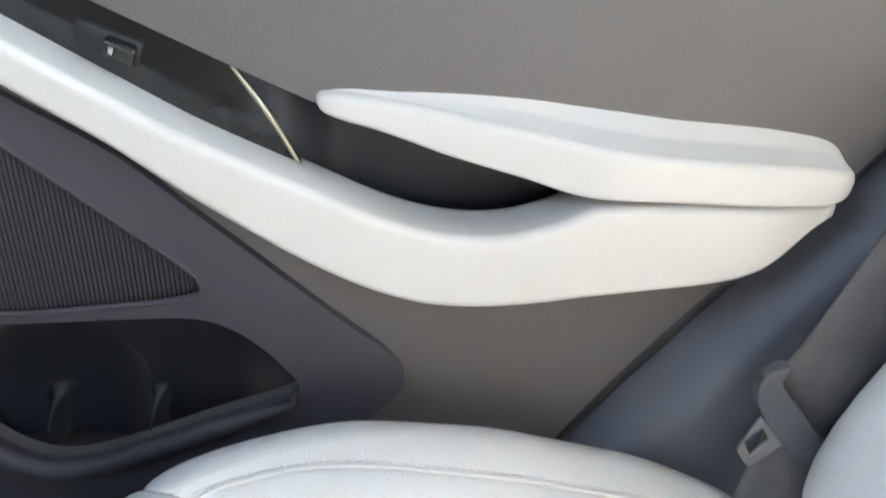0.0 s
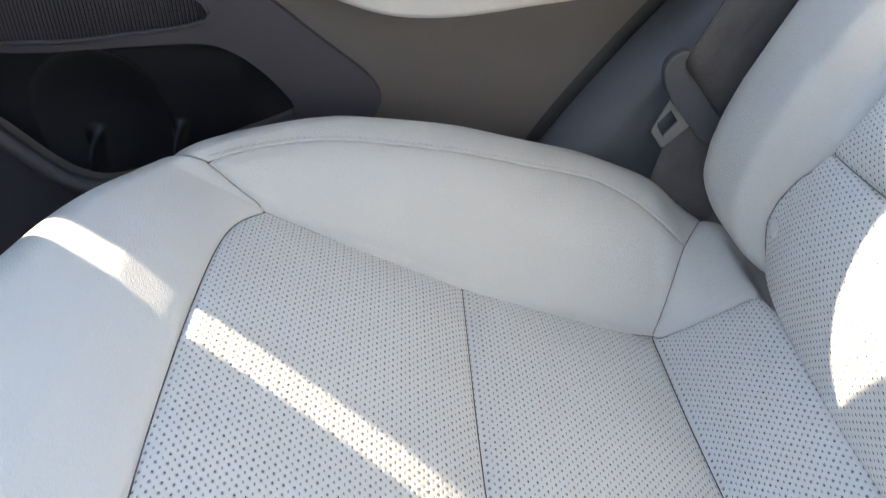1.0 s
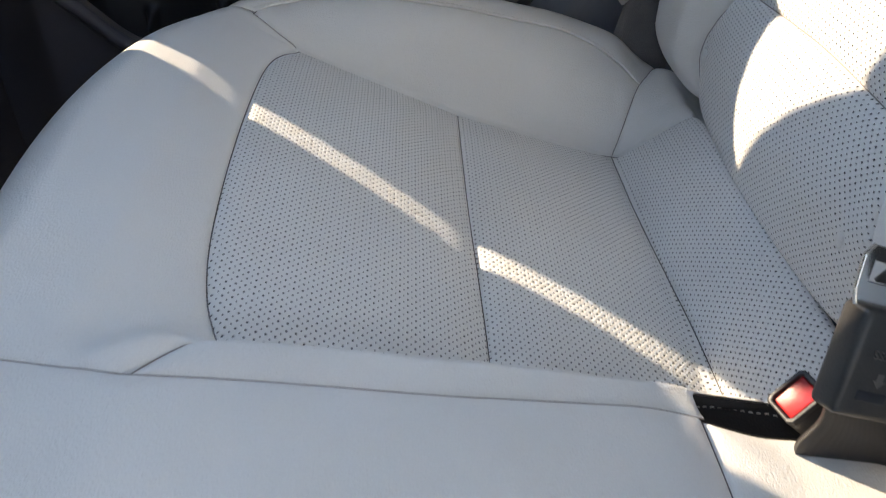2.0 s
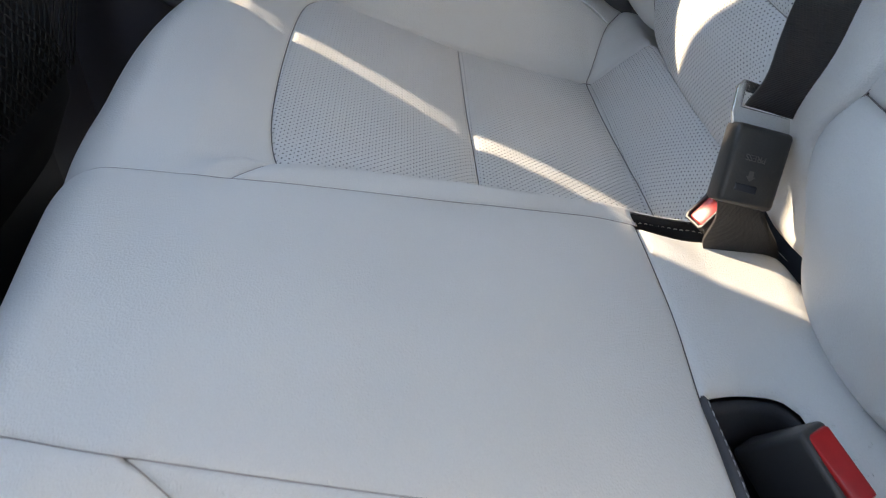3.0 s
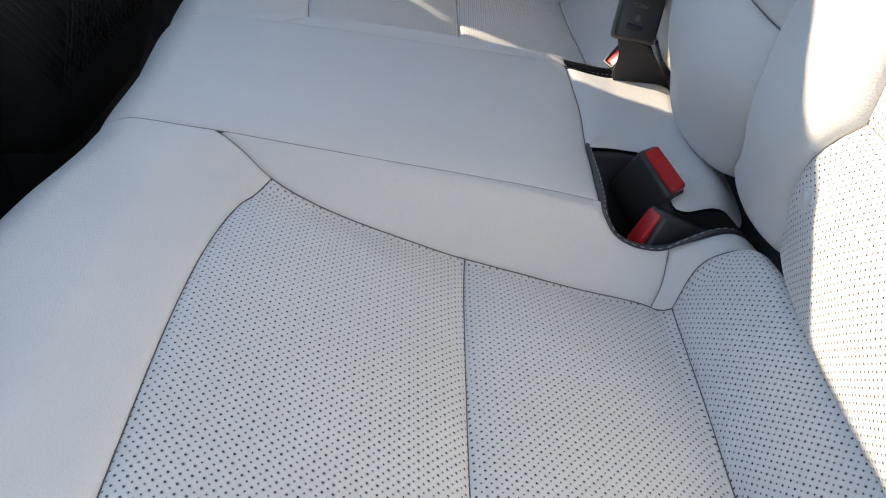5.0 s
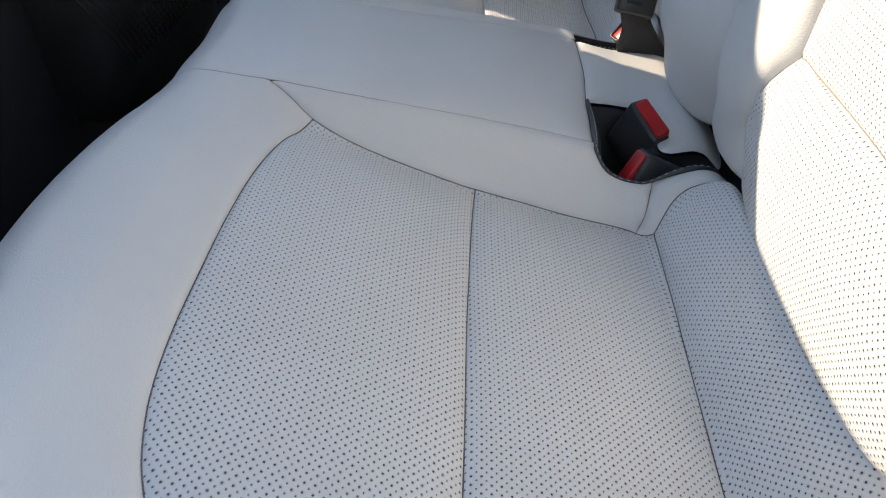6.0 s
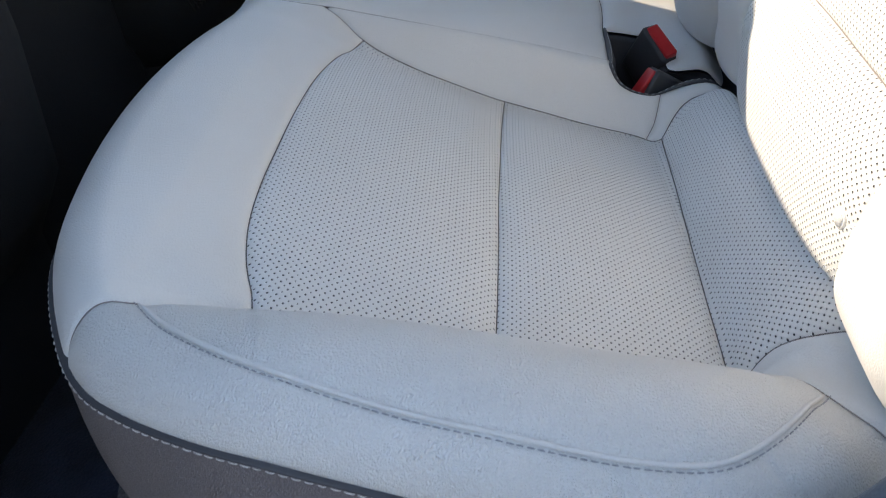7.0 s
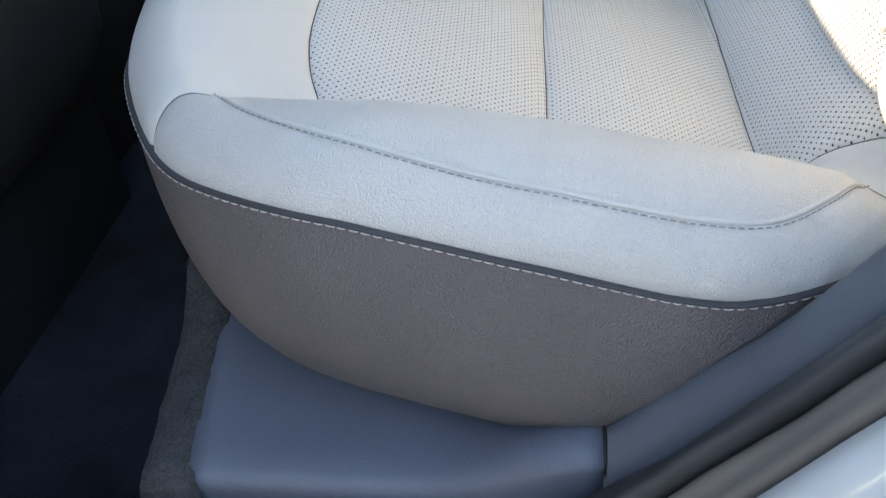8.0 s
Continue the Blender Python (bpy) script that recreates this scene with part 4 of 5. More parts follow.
for x, yf, zb, zt in spline(PAD, 110):
    h = zt - zb
    r = min(0.007, h * 0.45)
    sec = [(x, 0.762, zb)]
    sec.append((x, yf + r + 0.004, zb))
    for t in np.linspace(270, 180, 6):
        sec.append((x, yf + r * 0.6 + r * 0.6 * math.cos(radians(t)), zb + r * 0.5 + r * 0.5 * math.sin(radians(t))))
    for t in np.linspace(180, 90, 7):
        sec.append((x, yf + r + r * math.cos(radians(t)), zb + 0.58 * h - r + r * math.sin(radians(t))))
    lean = min(0.035, max(0.003, 0.742 - yf - r))
    sec += [(x, yf + r + 0.5 * lean, zb + (0.58 + 0.14 * r / 0.01) * h), (x, yf + r + lean, zb + 0.9 * h), (x, 0.762, zt)]
    sections.append(with_flats(sec))
v, fc = loft(sections)
part("armrest_pad", v, fc, ARM, door, "padded white vinyl armrest top")
sheet("switch_panel", [(-0.47, 0.788), (-0.36, 0.740), (-0.271, 0.702), (-0.187, 0.666), (-0.145, 0.598), (-0.18, 0.60), (-0.27, 0.64), (-0.47, 0.75)], door_plane(0.7415), 0.006, GLOSS, door, "black gloss switch panel")
v, fc = tube(spline([(-0.188, 0.7395, 0.664), (-0.165, 0.739, 0.632), (-0.146, 0.738, 0.600)], 20), list(0.0010 + 0.0010 * np.sin(np.linspace(0.3, 2.9, 20))), 8)
part("accent_strip", v, fc, PALE_GOLD, door, "slanted pale gold accent strip")
gx, gz = np.meshgrid(np.linspace(-0.19, 0.075, 60), np.linspace(0.56, 0.668, 30), indexing="ij")
t = np.clip((gx + 0.165) / 0.05, 0, 1)
gy = 0.7425 + 0.035 * smooth01(t) * smooth01((0.075 - gx) / 0.03)
part("pull_cup", np.stack([gx, gy, gz], -1).reshape(-1, 3), grid_faces(60, 30), POCKET_DARK, door, "dark pull-handle recess")
# window switch
sw = rounded_box("window_switch", (0.040, 0.006, 0.018), DARKER, door, pose(-0.2625, 0.740, 0.6735, 0, 19.5, 0), 0.002, 2, "black window switch")
rounded_box("switch_lever", (0.020, 0.012, 0.012), GLOSS, sw, pose(-0.2545, 0.737, 0.6708, 20, 19.5, 0), 0.002, 2)
rounded_box("switch_mark", (0.003, 0.0006, 0.006), CHROME, sw, pose(-0.2585, 0.7305, 0.6712, 20, 19.5, 0), 0.0002, 1, "small pale switch mark")
v, fc = tube([(-0.2818, 0.7392, 0.6725), (-0.2798, 0.7392, 0.6848), (-0.2425, 0.7392, 0.6718), (-0.2447, 0.7392, 0.6665)], 0.0009, 5)
part("switch_frame", v, fc, CHROME, sw, "thin bright switch surround")

# ---- rear pillar trim beside the far seat ----
pillar = thing("pillar_trim_far", "slate dark plastic pillar trim behind the far door", "trim", kind="structure")
edge = spline([(0.055, 0.20), (0.062, 0.33), (0.098, 0.395), (0.145, 0.462), (0.194, 0.526), (0.252, 0.600), (0.292, 0.655), (0.37, 0.80)], 50)
rows = [[(x + d, 0.712 + 0.045 * max(0.0, 1 - d / 0.045) ** 2.2, z) for x, z in edge] for d in (0.0, 0.003, 0.007, 0.012, 0.018, 0.026, 0.035, 0.045, 0.06, 0.12, 0.30)]
rows.append([(x + 0.30, 0.78, z) for x, z in edge])
part("trim_face", np.array(rows).reshape(-1, 3), grid_faces(len(rows), len(edge)), PILLAR, pillar)
seal = thing("door_seal", "black rubber door seal along the far door edge", "seal", kind="structure")
v, fc = tube([(x - 0.013, 0.764, z) for x, z in edge], 0.012, 10)
part("seal_bulb", v, fc, RUBBER, seal)


def ribbon(left, right, y, thick, name, mat, parent, n=24, label=""):
    """A strap between two edge curves of 3D points."""
    l, r = spline(left, n), spline(right, n)
    across = 7
    rows = []
    for k in range(n):
        w = np.linspace(0, 1, across)[:, None]
        rows.append(l[k] + (r[k] - l[k]) * w)
    top = np.array(rows)
    nrm = np.cross(top[1:, 3] - top[:-1, 3], (r - l)[:-1])
    nrm = np.vstack([nrm, nrm[-1:]])
    nrm /= np.linalg.norm(nrm, axis=1)[:, None]
    both = np.concatenate([top + nrm[:, None] * thick / 2, (top - nrm[:, None] * thick / 2)[:, ::-1]], 1)
    v, fc = loft(both)
    run = np.r_[0, np.cumsum(np.linalg.norm(np.diff(top[:, 3], axis=0), axis=1))]
    side_to = np.linspace(0, np.linalg.norm((r - l)[0]), across)
    uv = np.stack([np.broadcast_to(np.r_[side_to, side_to[::-1]], (n, 2 * across)), np.broadcast_to(run[:, None], (n, 2 * across))], -1).reshape(-1, 2)
    return part(name, v, fc, mat, parent, label, uv=uv)


belt = thing("far_seat_belt", "black seat belt hanging with its tongue beside the far seat", "seat belt")
ribbon([(0.177, 0.660, 0.496), (0.188, 0.662, 0.515), (0.215, 0.672, 0.565), (0.245, 0.684, 0.620), (0.33, 0.70, 0.77)], [(0.223, 0.656, 0.446), (0.231, 0.658, 0.462), (0.258, 0.666, 0.515), (0.290, 0.676, 0.572), (0.37, 0.695, 0.71)], 0, 0.0016, "webbing", WEB_GREY, belt, label="grey-black belt webbing")
ribbon([(0.186, 0.660, 0.482), (0.176, 0.656, 0.43), (0.166, 0.652, 0.38), (0.160, 0.65, 0.33)], [(0.232, 0.656, 0.437), (0.232, 0.652, 0.40), (0.229, 0.648, 0.36), (0.225, 0.645, 0.31)], 0, 0.0016, "lower_webbing", WEB_GREY, belt)
PLATE = [(0.177, 0.511), (0.166, 0.508), (0.160, 0.500), (0.160, 0.488), (0.168, 0.472), (0.194, 0.441), (0.208, 0.431), (0.222, 0.426), (0.236, 0.432), (0.241, 0.443), (0.234, 0.457), (0.228, 0.456), (0.222, 0.446), (0.196, 0.473), (0.176, 0.497)]
sheet("tongue_plate", smooth_loop(PLATE, 60), lambda a, b, d: (a, 0.645 + d, b), 0.011, TONGUE, belt, "rounded dark tongue housing", bevel=0.0028)
sheet("tongue", [(0.170, 0.468), (0.192, 0.445), (0.1875, 0.4405), (0.1735, 0.4245), (0.1705, 0.4245), (0.1605, 0.437), (0.1600, 0.442)], lambda a, b, d: (a, 0.650 + d, b), 0.0026, STEEL, belt, "steel belt tongue with a slot",
      holes=[[(0.1730, 0.4585), (0.1800, 0.4490), (0.1705, 0.4345), (0.1630, 0.4460)]], bevel=0.0006)

# ---- middle buckles ----
def at_frame(o, right, up):
    """A matrix from an origin, a right way and an up way; the third axis points out of the face."""
    x = Vector(right).normalized()
    z = x.cross(Vector(up)).normalized()
    y = z.cross(x)
    m = Matrix((x, y, z)).transposed().to_4x4()
    m.translation = o
    return m


press = thing("centre_belt_buckle", "black centre belt buckle with press slot on a strap", "seat belt buckle")
F = at_frame((0.1855, 0.121, 0.4395), (0.041, 0.0, -0.012), (0.0085, 0.022, 0.045))
rounded_box("housing", (0.0435, 0.056, 0.020), PRESS, press, F @ pose(0, 0, -0.008), 0.004, 3, "black buckle housing")
rounded_box("release_slot", (0.017, 0.0055, 0.003), POCKET_DARK, press, F @ pose(-0.004, -0.0155, 0.0012), 0.0008, 2, "black release slot")
arrow = bmesh.new()
for c in ([(-0.0025, 0.0), (0.0025, 0.0), (0.0025, -0.005), (0.005, -0.005), (0, -0.010), (-0.005, -0.005), (-0.0025, -0.005)],):
    arrow.faces.new([arrow.verts.new(F @ Vector((x * 0.75 - 0.003, y * 0.75 - 0.003, 0.0027))) for x, y in c])
part_bm("arrow", arrow, EMBOSS, press, "raised arrow mark", smooth=False)
txt = bpy.data.curves.new("word", "FONT")
txt.body, txt.size, txt.align_x, txt.extrude = "PRESS", 0.0062, "CENTER", 0.0003
tob = new("word", txt)
dg = bpy.context.evaluated_depsgraph_get()
me = bpy.data.meshes.new_from_object(tob.evaluated_get(dg))
bpy.data.objects.remove(tob)
me.materials.clear()
me.materials.append(EMBOSS)
word = new("press_word", me)
word.matrix_world = F @ pose(-0.003, 0.0080, 0.0024, 0, 0, 180)
word.parent = press
word["label"] = "raised word PRESS on the housing"
sheet("metal_tongue", [(-0.022, 0.026), (0.022, 0.026), (0.026, 0.034), (0.028, 0.050), (0.024, 0.055), (-0.022, 0.057), (-0.026, 0.051), (-0.025, 0.034)], lambda a, b, d: tuple(F @ Vector((a, b, -0.008 - d))), 0.0028, CHROME, press, "steel tongue plate",
      holes=[[(-0.019, 0.039), (0.021, 0.039), (0.021, 0.047), (-0.019, 0.049)]], bevel=0.0009)
ribbon([F @ Vector((-0.018, 0.040, -0.006)), F @ Vector((-0.015, 0.060, 0.005)), (0.193, 0.150, 0.523), (0.2035, 0.160, 0.553), (0.235, 0.18, 0.62)], [F @ Vector((0.023, 0.039, -0.006)), F @ Vector((0.031, 0.056, 0.003)), (0.250, 0.138, 0.511), (0.274, 0.145, 0.539), (0.323, 0.162, 0.60)], 0, 0.002, "webbing", WEB, press, label="black belt webbing above the buckle")
ribbon([F @ Vector((-0.016, -0.024, -0.010)), (0.168, 0.125, 0.395), (0.164, 0.128, 0.372), (0.17, 0.13, 0.355)], [F @ Vector((0.020, -0.024, -0.010)), (0.205, 0.118, 0.392), (0.218, 0.122, 0.372), (0.225, 0.125, 0.355)], 0, 0.004, "buckle_strap", WEB, press, label="black strap below the buckle")
small = thing("far_seat_buckle", "small black buckle with a red release button", "seat belt buckle")
G = at_frame((0.1709, 0.154, 0.3825), (0.3, -0.95, 0.0), (0.73, 0.0, 0.68))
rounded_box("housing", (0.0215, 0.0275, 0.034), HOUSING, small, G @ pose(0, 0, -0.0215), 0.0025, 3, "charcoal plastic housing")
rim = [(x * 0.0108, y * 0.0138) for x, y in ((-1, -0.8), (-0.8, -1), (0.8, -1), (1, -0.8), (1, 0.8), (0.8, 1), (-0.8, 1), (-1, 0.8))]
gap = [(x * 0.78, y * 0.82) for x, y in rim]
sheet("housing_rim", rim, lambda a, b, d: tuple(G @ Vector((a, b, -d))), 0.0055, HOUSING, small, "raised rim round the button", holes=[gap], bevel=0.0008)
rounded_box("release_button", (0.0158, 0.0215, 0.006), RED, small, G @ pose(0, 0, -0.0048), 0.0012, 3, "red release button")


def frame_of(at, x, z):
    """A matrix at a place whose third axis is z and whose first lies along x."""
    z = z.normalized()
    x = (x - z * x.dot(z)).normalized()
    m = Matrix((x, z.cross(x), z)).transposed().to_4x4()
    m.translation = at
    return m


def red_buckle(label, face, u, v, depth, group="recess buckles"):
    """A buckle whose red button face has centre face, sides u and v; the housing runs back along depth."""
    ob = thing("recess_buckle", label, "seat belt buckle", group)
    face, u, v, depth = Vector(face), Vector(u), Vector(v), Vector(depth)
    normal = u.cross(v).normalized()
    if normal.dot(depth) > 0:
        normal = -normal
    wide, high, long = u.length, v.length, depth.length
    body = frame_of(face, u, normal * 0.4 - depth.normalized() * 0.6)
    key = frame_of(face, u, normal)
    rounded_box("housing", (wide * 1.12, high * 1.45, long), HOUSING, ob, body @ pose(0, 0, -long / 2 - 0.0025), 0.0042, 4, "charcoal plastic housing")
    rounded_box("release_button", (wide * 0.98, high * 0.98, 0.010), RED, ob, key @ pose(0, 0, -0.003), 0.002, 3, "worn red release button")
    return ob


red_buckle("charcoal buckle with red release button standing in the recess", (0.1725, -0.0855, 0.380), (0.020, -0.032, -0.0205), (0.0140, 0.0, 0.001), (-0.030, 0.026, -0.048))
red_buckle("charcoal buckle with red release button lying in the recess", (0.1505, -0.1285, 0.3515), (-0.019, -0.009, -0.025), (0.004, -0.0165, 0.0005), (0.056, 0.012, -0.028))


# ---- floor, sill and trims ----
floor = thing("floor", "dark carpeted footwell floor", "floor", kind="structure")
bm = bmesh.new()
bmesh.ops.create_grid(bm, x_segments=40, y_segments=60, size=1)
for v in bm.verts:
    v.co = Vector((-0.75 + 0.75 * v.co.x, 0.02 + 0.73 * v.co.y, 0.06 + 0.004 * noise.noise(Vector((v.co.x * 6, v.co.y * 7, 0)))))
part_bm("floor_carpet", bm, MAT_NAVY, floor)
sill = thing("sill_trim", "slate blue plastic sill trim under the near end of the bench", "trim", kind="structure")
prof = [(-0.30, 0.203), (-0.50, 0.203), (-0.58, 0.203), (-0.66, 0.203), (-0.685, 0.204), (-0.704, 0.2035), (-0.7125, 0.199), (-0.714, 0.188), (-0.714, 0.0), (-0.3, 0.0)]
LIFT = {-0.66: 0.020, -0.685: 0.048, -0.704: 0.062, -0.7125: 0.060, -0.714: 0.062}
sections = []
for x in np.linspace(-0.249, 0.045, 24):
    k = smooth01((x + 0.09) / 0.135)
    sections.append([(x + (0.183 * (-0.618 - max(y, -0.75)) * (0.055 - x) / 0.298 if y < -0.5 else -0.06 * (0.055 - x) / 0.298), y - (0.012 * k if y < -0.71 else 0.0), z + k * LIFT.get(y, 0.0)) for y, z in prof])
v, fc = loft(sections)
sill_end = sections[-1]
part("sill_cover", v, fc, SILL, sill, "grained slate blue cover")
strip = thing("carpet_edge", "charcoal carpet edge turned up beside the sill trim", "carpet", kind="structure")
rows = []
for t in np.linspace(0, 1, 40):
    y = -0.42 - 0.30 * t
    x0 = -0.279 + 0.045 * t
    up = 0.030 * smooth01((0.55 - t) / 0.3)
    rows.append([(x0 - 0.055, y, 0.062), (x0 - 0.040, y, 0.12), (x0 - 0.036, y, 0.180 + up), (x0 - 0.030, y, 0.200 + up), (x0 - 0.006, y, 0.207 + up), (x0 + 0.008, y, 0.201 + up), (x0 + 0.014, y, 0.06)])
v, fc = loft(rows)
v = v + np.array([[0.0015 * noise.noise(Vector(q) * 90), 0, 0.0015 * noise.noise(Vector(q) * 70)] for q in v])
part("carpet_fold", v, fc, CARPET, strip)


def swept(name, label, lines, mat, category="trim", piece="moulding", n=50):
    """A moulding skinned over side-by-side lines, rounded between them."""
    ob = thing(name, label, category, kind="structure")
    grid = np.array([spline(l, n) for l in lines])
    rows = []
    for k in range(n):
        rows.append(spline(grid[:, k], 4 * len(lines)))
    g = np.array(rows)
    part(piece, g.reshape(-1, 3), grid_faces(n, g.shape[1]), mat, ob)
    return ob


def shifted(line, dx, dy, dz):
    return [(x + dx, y + dy, z + dz) for x, y, z in line]


CREST = [(0.047, -0.705, 0.2695), (0.096, -0.705, 0.327), (0.130, -0.705, 0.367), (0.162, -0.705, 0.417), (0.20, -0.703, 0.475), (0.30, -0.70, 0.64)]
EDGE = [(0.047, -0.73, 0.2535), (0.083, -0.73, 0.289), (0.129, -0.73, 0.352), (0.160, -0.73, 0.396), (0.20, -0.728, 0.456), (0.30, -0.725, 0.62)]
ridge = [tuple((np.array(a) + np.array(b)) / 2 + np.array((0, 0, 0.007))) for a, b in zip(CREST, EDGE)]
swept("pillar_trim_near", "slate blue plastic trim rising beside the near end of the bench", [shifted(CREST, 0, 0.016, -0.14), shifted(CREST, 0, 0.008, -0.03), CREST, ridge, EDGE, shifted(EDGE, 0, -0.004, -0.031)], TRIM)
SEAL = [(-1.0, -0.73, 0.196), (-0.3, -0.73, 0.196), (-0.05, -0.73, 0.199), (0.024, -0.73, 0.230), (0.060, -0.73, 0.267), (0.083, -0.73, 0.289), (0.113, -0.73, 0.335), (0.158, -0.73, 0.399), (0.20, -0.728, 0.456), (0.30, -0.725, 0.617)]
LIP = [(-1.0, -0.76, 0.186), (-0.3, -0.76, 0.186), (-0.06, -0.76, 0.192), (0.006, -0.76, 0.230), (0.054, -0.76, 0.282), (0.084, -0.76, 0.328), (0.116, -0.76, 0.372), (0.143, -0.76, 0.416), (0.20, -0.758, 0.49), (0.29, -0.755, 0.63)]
bulb = [tuple(np.array(a) * 0.3 + np.array(b) * 0.7 + np.array((-0.002, 0, 0.003))) for a, b in zip(SEAL, LIP)]
swept("door_seal_near", "black rubber door seal along the near opening", [shifted(SEAL, 0.012, 0.004, -0.03), shifted(SEAL, 0.001, -0.001, -0.004), bulb, LIP, shifted(LIP, 0.012, 0.001, -0.026)], RUBBER, "seal")
BODY = [(-1.0, -0.78, 0.15), (-0.3, -0.78, 0.15), (-0.03, -0.78, 0.168), (0.028, -0.78, 0.217), (0.072, -0.78, 0.279), (0.104, -0.78, 0.333), (0.124, -0.78, 0.367), (0.1425, -0.78, 0.399), (0.20, -0.778, 0.482), (0.29, -0.775, 0.61)]
swept("door_flange_near", "brown-grey body flange outside the near door seal", [shifted(LIP, 0.014, -0.002, -0.03), shifted(LIP, 0.005, -0.004, -0.009), shifted(BODY, 0.0, 0.006, 0.002), BODY, shifted(BODY, 0.01, 0.0, -0.024)], FLANGE, "car body")
swept("body_sill", "white painted body sill round the near door opening", [shifted(BODY, 0.012, -0.001, -0.03), shifted(BODY, 0.002, -0.003, -0.005), shifted(BODY, 0.004, -0.03, -0.010), shifted(BODY, 0.02, -0.07, -0.05), shifted(BODY, 0.03, -0.09, -0.20)], PAINT, "car body")
joint = thing("trim_joint", "narrow dark joint between the sill cover and pillar trim", "trim", kind="structure")
v, fc = tube(spline(np.array(sill_end)[3:8] + np.array((0.0004, 0, 0.0006)), 24), 0.0011, 6)
part("joint_line", v, fc, DARKER, joint)

# ---- front seats ----
def front_seat(rows, label, xs=-0.55):
    """A seat back from rows of height, inner and outer side."""
    ob = thing("front_seat", label, "car seat", "front seats")
    secs = []
    for z, ya, yb, depth in rows:
        yc, w = (ya + yb) / 2, (yb - ya) / 2
        ring = []
        for t in np.linspace(0, 2 * np.pi, 48, endpoint=False):
            c, s = math.cos(t), math.sin(t)
            ring.append((xs + abs(c) ** 0.5 * math.copysign(1, c) * depth / 2, yc + abs(s) ** 0.5 * math.copysign(1, s) * w, z))
        secs.append(ring)
    v, fc = loft(secs)
    part("seat_back", v, fc, FABRIC, ob, "dark cloth-covered seat back")
    base = bmesh.new()
    y0, y1 = rows[2][1], rows[2][2]
    bmesh.ops.create_cube(base, size=1, matrix=Matrix.Translation((xs - 0.18, (y0 + y1) / 2, 0.15)) @ Matrix.Diagonal((0.40, (y1 - y0) * 0.8, 0.19, 1)))
    part_bm("seat_mount", base, DARKER, ob, smooth=False)
    return ob


# Upper rows are unseen and stepped to cast the backrest's shadow edge.
far_seat = front_seat([(0.24, 0.22, 0.56, 0.10), (0.30, 0.18, 0.60, 0.16), (0.45, 0.17, 0.612, 0.16), (0.63, 0.17, 0.615, 0.16), (0.70, 0.17, 0.621, 0.16), (0.733, 0.17, 0.615, 0.15), (0.745, 0.17, 0.57, 0.14), (0.755, 0.17, 0.50, 0.13), (0.84, 0.17, 0.485, 0.11), (0.88, 0.17, 0.485, 0.10), (0.91, 0.188, 0.487, 0.09), (0.94, 0.224, 0.488, 0.08), (0.97, 0.262, 0.487, 0.08), (1.01, 0.312, 0.48, 0.07), (1.04, 0.36, 0.46, 0.04)], "dark front seat back with a net pocket, its unseen top shaped to cast shade")
near_seat = front_seat([(0.24, -0.58, -0.22, 0.10), (0.30, -0.62, -0.18, 0.16), (0.45, -0.64, -0.17, 0.18), (0.70, -0.64, -0.17, 0.16), (0.78, -0.63, -0.175, 0.14), (0.84, -0.62, -0.22, 0.12), (0.90, -0.58, -0.28, 0.10), (0.95, -0.54, -0.30, 0.09), (1.08, -0.53, -0.31, 0.08), (1.11, -0.48, -0.36, 0.04)], "dark front seat back seen from behind")
# Added block; its top edge sets how low sun reaches on the backrest.
divider = thing("front_sun_block", "dark upright added between the two front seats to block sun", "wall", kind="structure")
bm = bmesh.new()
bmesh.ops.create_cube(bm, size=1, matrix=Matrix.Translation((-0.60, 0.0, 0.4685)) @ Matrix.Diagonal((0.04, 0.42, 0.817, 1)))
part_bm("upright", bm, FABRIC, divider, smooth=False)
pillar_b = thing("pillar_middle_far", "dark middle pillar trim, its unseen outline widened and cut to shape sunlight", "trim", kind="structure")
# Outline is widened inward and notched to shape the sun stripe and patches.
sheet("pillar_face", [(0.60, 0.06), (0.764, 0.06), (0.764, 1.18), (0.475, 1.18), (0.475, 0.868), (0.53, 0.850), (0.566, 0.866), (0.572, 0.955), (0.586, 0.960), (0.598, 0.90), (0.605, 0.82), (0.640, 0.79), (0.679, 0.765), (0.674, 0.68), (0.669, 0.60), (0.668, 0.36), (0.60, 0.33)], lambda a, b, d: (-0.55 - d, a, b), 0.02, DARK, pillar_b)
pieces = []
for k in range(26):
    a = k * 0.0145
    for s in (1, -1):
        p0 = (-0.462, 0.19 + a)
        pieces.append(tube([(p0[0], p0[1], 0.34), (p0[0] + 0.004, p0[1] + s * 0.05, 0.40), (p0[0], p0[1] + s * 0.10, 0.46)], 0.0012, 5))
v, fc = join(pieces)
tagged(part("pocket_net", v, fc, NET, far_seat, "black elastic pocket net"), kind="stuff")

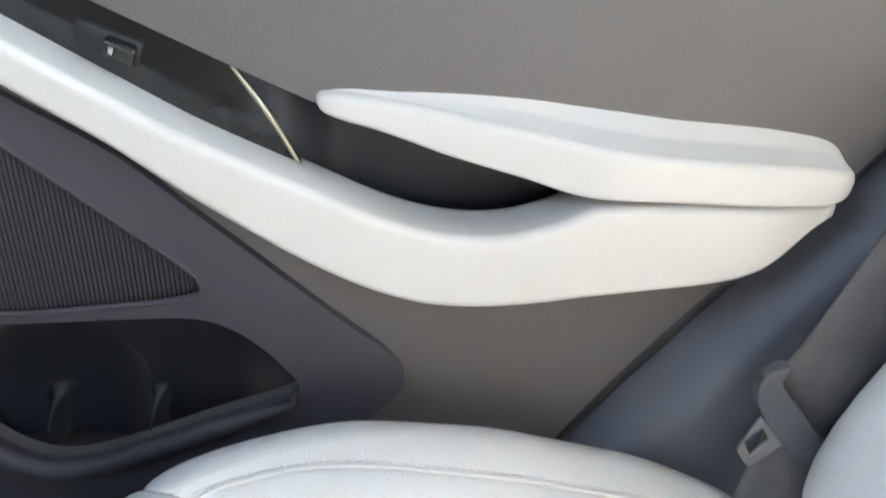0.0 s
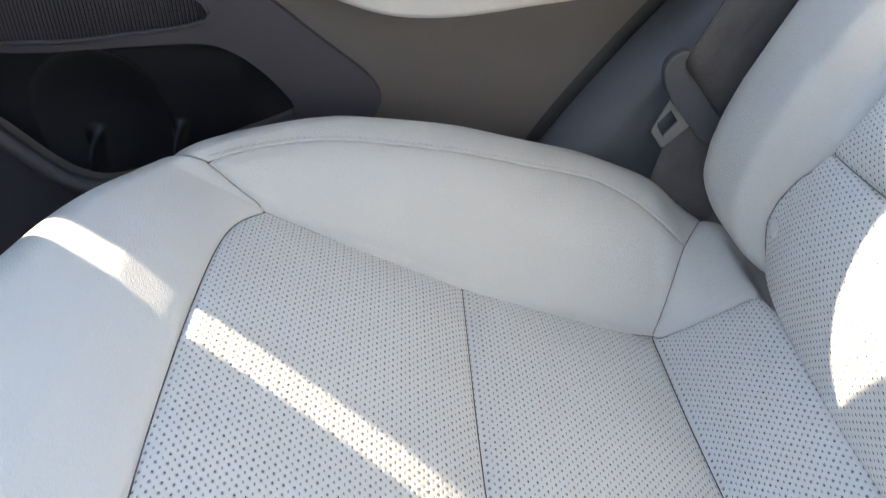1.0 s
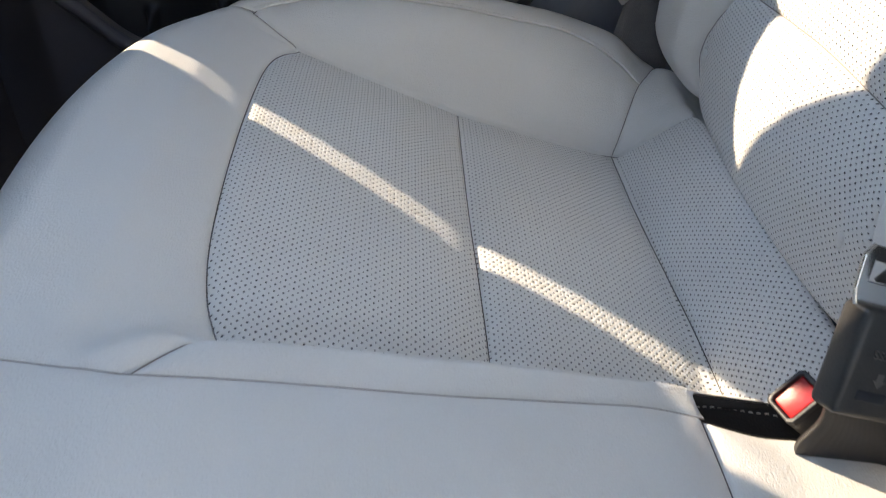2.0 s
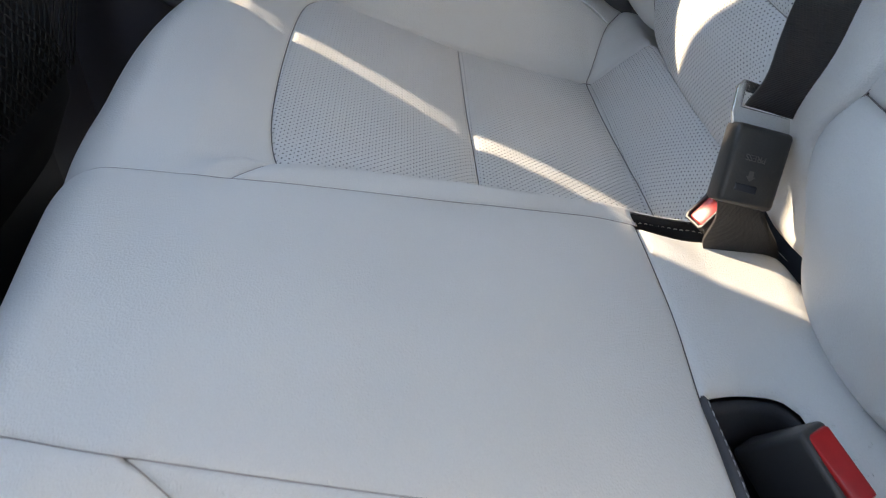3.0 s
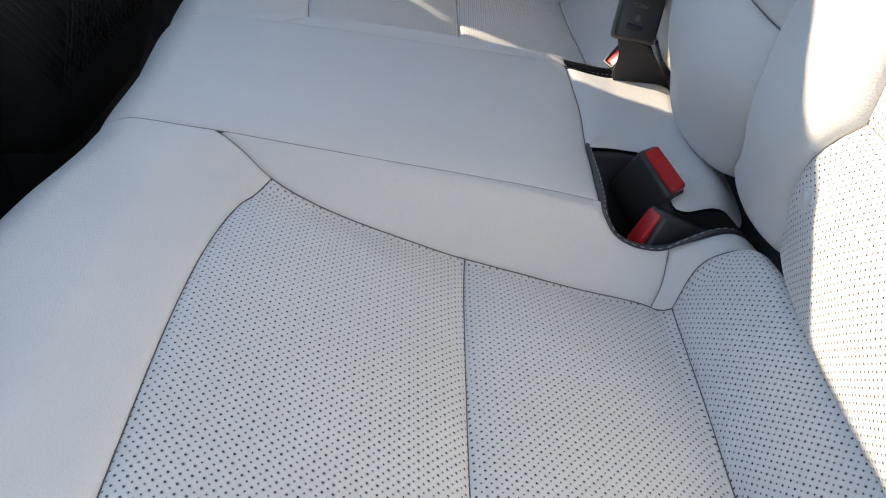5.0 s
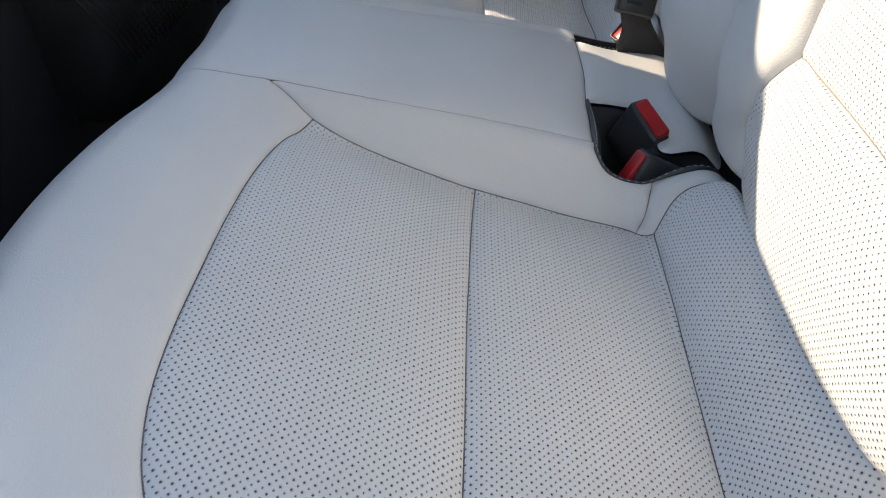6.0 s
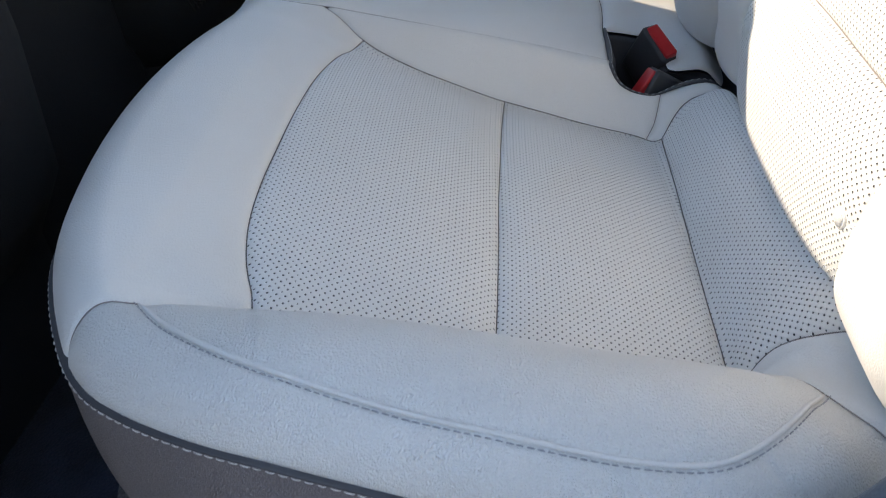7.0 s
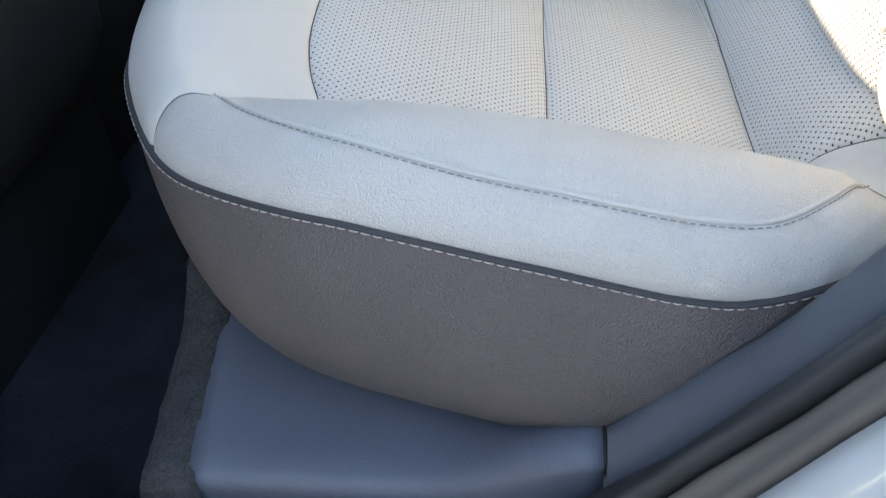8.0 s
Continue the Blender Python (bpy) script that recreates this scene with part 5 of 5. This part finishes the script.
# ---- unseen shell of the car, added to close it and shape the light ----
shell_side = thing("wall_far", "unseen far body side, its openings cut to shape the sunlight", "wall", kind="structure")
roof = thing("ceiling", "unseen pale headliner added over the cabin, cut open for the sun", "ceiling", kind="structure")
# Added roof; its hole follows the sun rays that light the near backrest.
sheet("headliner", [(-1.57, -0.79), (0.62, -0.79), (0.62, 0.83), (-1.57, 0.83)], lambda a, b, d: (a, b, 1.18 + d), 0.04, LINER, roof, holes=[[(-1.15, 0.12), (-1.15, 0.68), (-0.25, 0.24), (-0.25, -0.28)]])
# Unseen wall; opening outlines are drawn back from the sunlit patches.
sheet("side_wall", [(-1.55, 0.06), (0.85, 0.06), (0.85, 1.18), (-1.55, 1.18)], door_plane(0.80), 0.012, DARK, shell_side, holes=[[(-0.20, 0.785), (-0.49, 0.785), (-0.512, 0.850), (-0.531, 0.8865), (-0.552, 0.923), (-0.566, 0.950), (-0.582, 0.977), (-0.605, 1.015), (-0.615, 1.12), (-0.22, 1.12)], [(-1.10, 0.74), (-0.66, 0.74), (-0.66, 1.16), (-1.09, 1.16)], [(0.02, 0.83), (0.52, 0.83), (0.44, 1.10), (0.02, 1.12)]])
near_side = thing("wall_near", "near body side ahead of the open rear door", "wall", kind="structure")
sheet("front_door_near", [(-1.55, 0.06), (-0.47, 0.06), (-0.47, 1.18), (-1.55, 1.18)], door_plane(-0.80), 0.03, DARK, near_side, holes=[[(-1.20, 0.85), (-0.72, 0.85), (-0.72, 1.10), (-0.95, 1.10)]])
sheet("roof_rail_near", [(-0.47, 1.07), (0.85, 1.05), (0.85, 1.18), (-0.47, 1.18)], door_plane(-0.80), 0.03, DARK, near_side)
sheet("rear_quarter_near", [(0.40, 0.30), (0.85, 0.30), (0.85, 1.04), (0.62, 1.04), (0.52, 0.80), (0.40, 0.62)], door_plane(-0.80), 0.03, DARK, near_side)
# Added wall up to the roof; no light enters from the front.
firewall = thing("wall_front", "unseen dark wall added to shut out light from the front", "wall", kind="structure")
bm = bmesh.new()
bmesh.ops.create_cube(bm, size=1, matrix=Matrix.Translation((-1.55, 0.0, 0.61)) @ Matrix.Diagonal((0.04, 1.6, 1.13, 1)))
part_bm("front_closure", bm, DARKER, firewall, smooth=False)
rear_wall = thing("wall_rear", "dark load area behind the backrest", "wall", kind="structure")
bm = bmesh.new()
bmesh.ops.create_cube(bm, size=1, matrix=Matrix.Translation((0.86, 0.02, 0.45)) @ Matrix.Diagonal((0.03, 1.54, 0.90, 1)))
part_bm("rear_panel", bm, FABRIC, rear_wall, smooth=False)
under = thing("seat_base", "black pan below the rear bench", "car seat", kind="structure")
bm = bmesh.new()
bmesh.ops.create_cube(bm, size=1, matrix=Matrix.Translation((0.20, 0.03, 0.16)) @ Matrix.Diagonal((0.72, 1.12, 0.24, 1)))
part_bm("pan", bm, DARKER, under, smooth=False)
ground = thing("ground", "grey asphalt ground outside the car", "ground", kind="structure")
bm = bmesh.new()
bmesh.ops.create_grid(bm, x_segments=2, y_segments=2, size=400, matrix=Matrix.Translation((0, 0, -0.45)))
part_bm("asphalt", bm, GROUND, ground, smooth=False)

# Added out of view to cut low sky light through the near opening.
outer = thing("wall_outside", "unseen plaster wall added outside to dim the light from the near side", "wall", kind="structure")
bm = bmesh.new()
bmesh.ops.create_cube(bm, size=1, matrix=Matrix.Translation((0.0, -3.2, 0.75)) @ Matrix.Diagonal((14.0, 0.2, 2.4, 1)))
part_bm("masonry", bm, PLASTER, outer, smooth=False)

# opened near rear door, swung out at the front of the opening
open_door = thing("rear_door_near", "opened near rear door with grey vinyl lining, swung wide", "car door")
sheet("door_lining", [(-1.78, 0.20), (-0.83, 0.16), (-0.83, 1.16), (-1.40, 1.14), (-1.74, 0.84)], lambda a, b, d: (-0.56 + 0.10 * (a + 0.83) - d, a, b), 0.05, DOOR_GREY, open_door, "warm grey vinyl lining", holes=[[(-1.60, 0.84), (-0.93, 0.82), (-0.93, 1.09), (-1.36, 1.08)]])

# ---- lint and crumbs on the cushion ----
lint = tagged(thing("lint", "few pale specks of lint lying on the white cushion", "lint"), kind="stuff")
rnd = random.Random(11)
pieces = []
for cx, cy, spread, count in ((0.205, -0.065, 0.018, 7), (0.222, -0.03, 0.010, 4)):
    for k in range(count):
        x, y = cx + rnd.uniform(-spread, spread), cy + rnd.uniform(-spread, spread)
        (pl,), (pn,) = cushion([(x, y)])
        turn = rnd.uniform(0, 3.1)
        a = np.array((math.cos(turn), math.sin(turn), 0)) * rnd.uniform(0.0004, 0.0016)
        pieces.append(tube([pl + pn * 0.0030 - a, pl + pn * 0.0034, pl + pn * 0.0030 + a], rnd.uniform(0.0002, 0.0003), 5))
v, fc = join(pieces)
part("speck", v, fc, THREAD, lint)
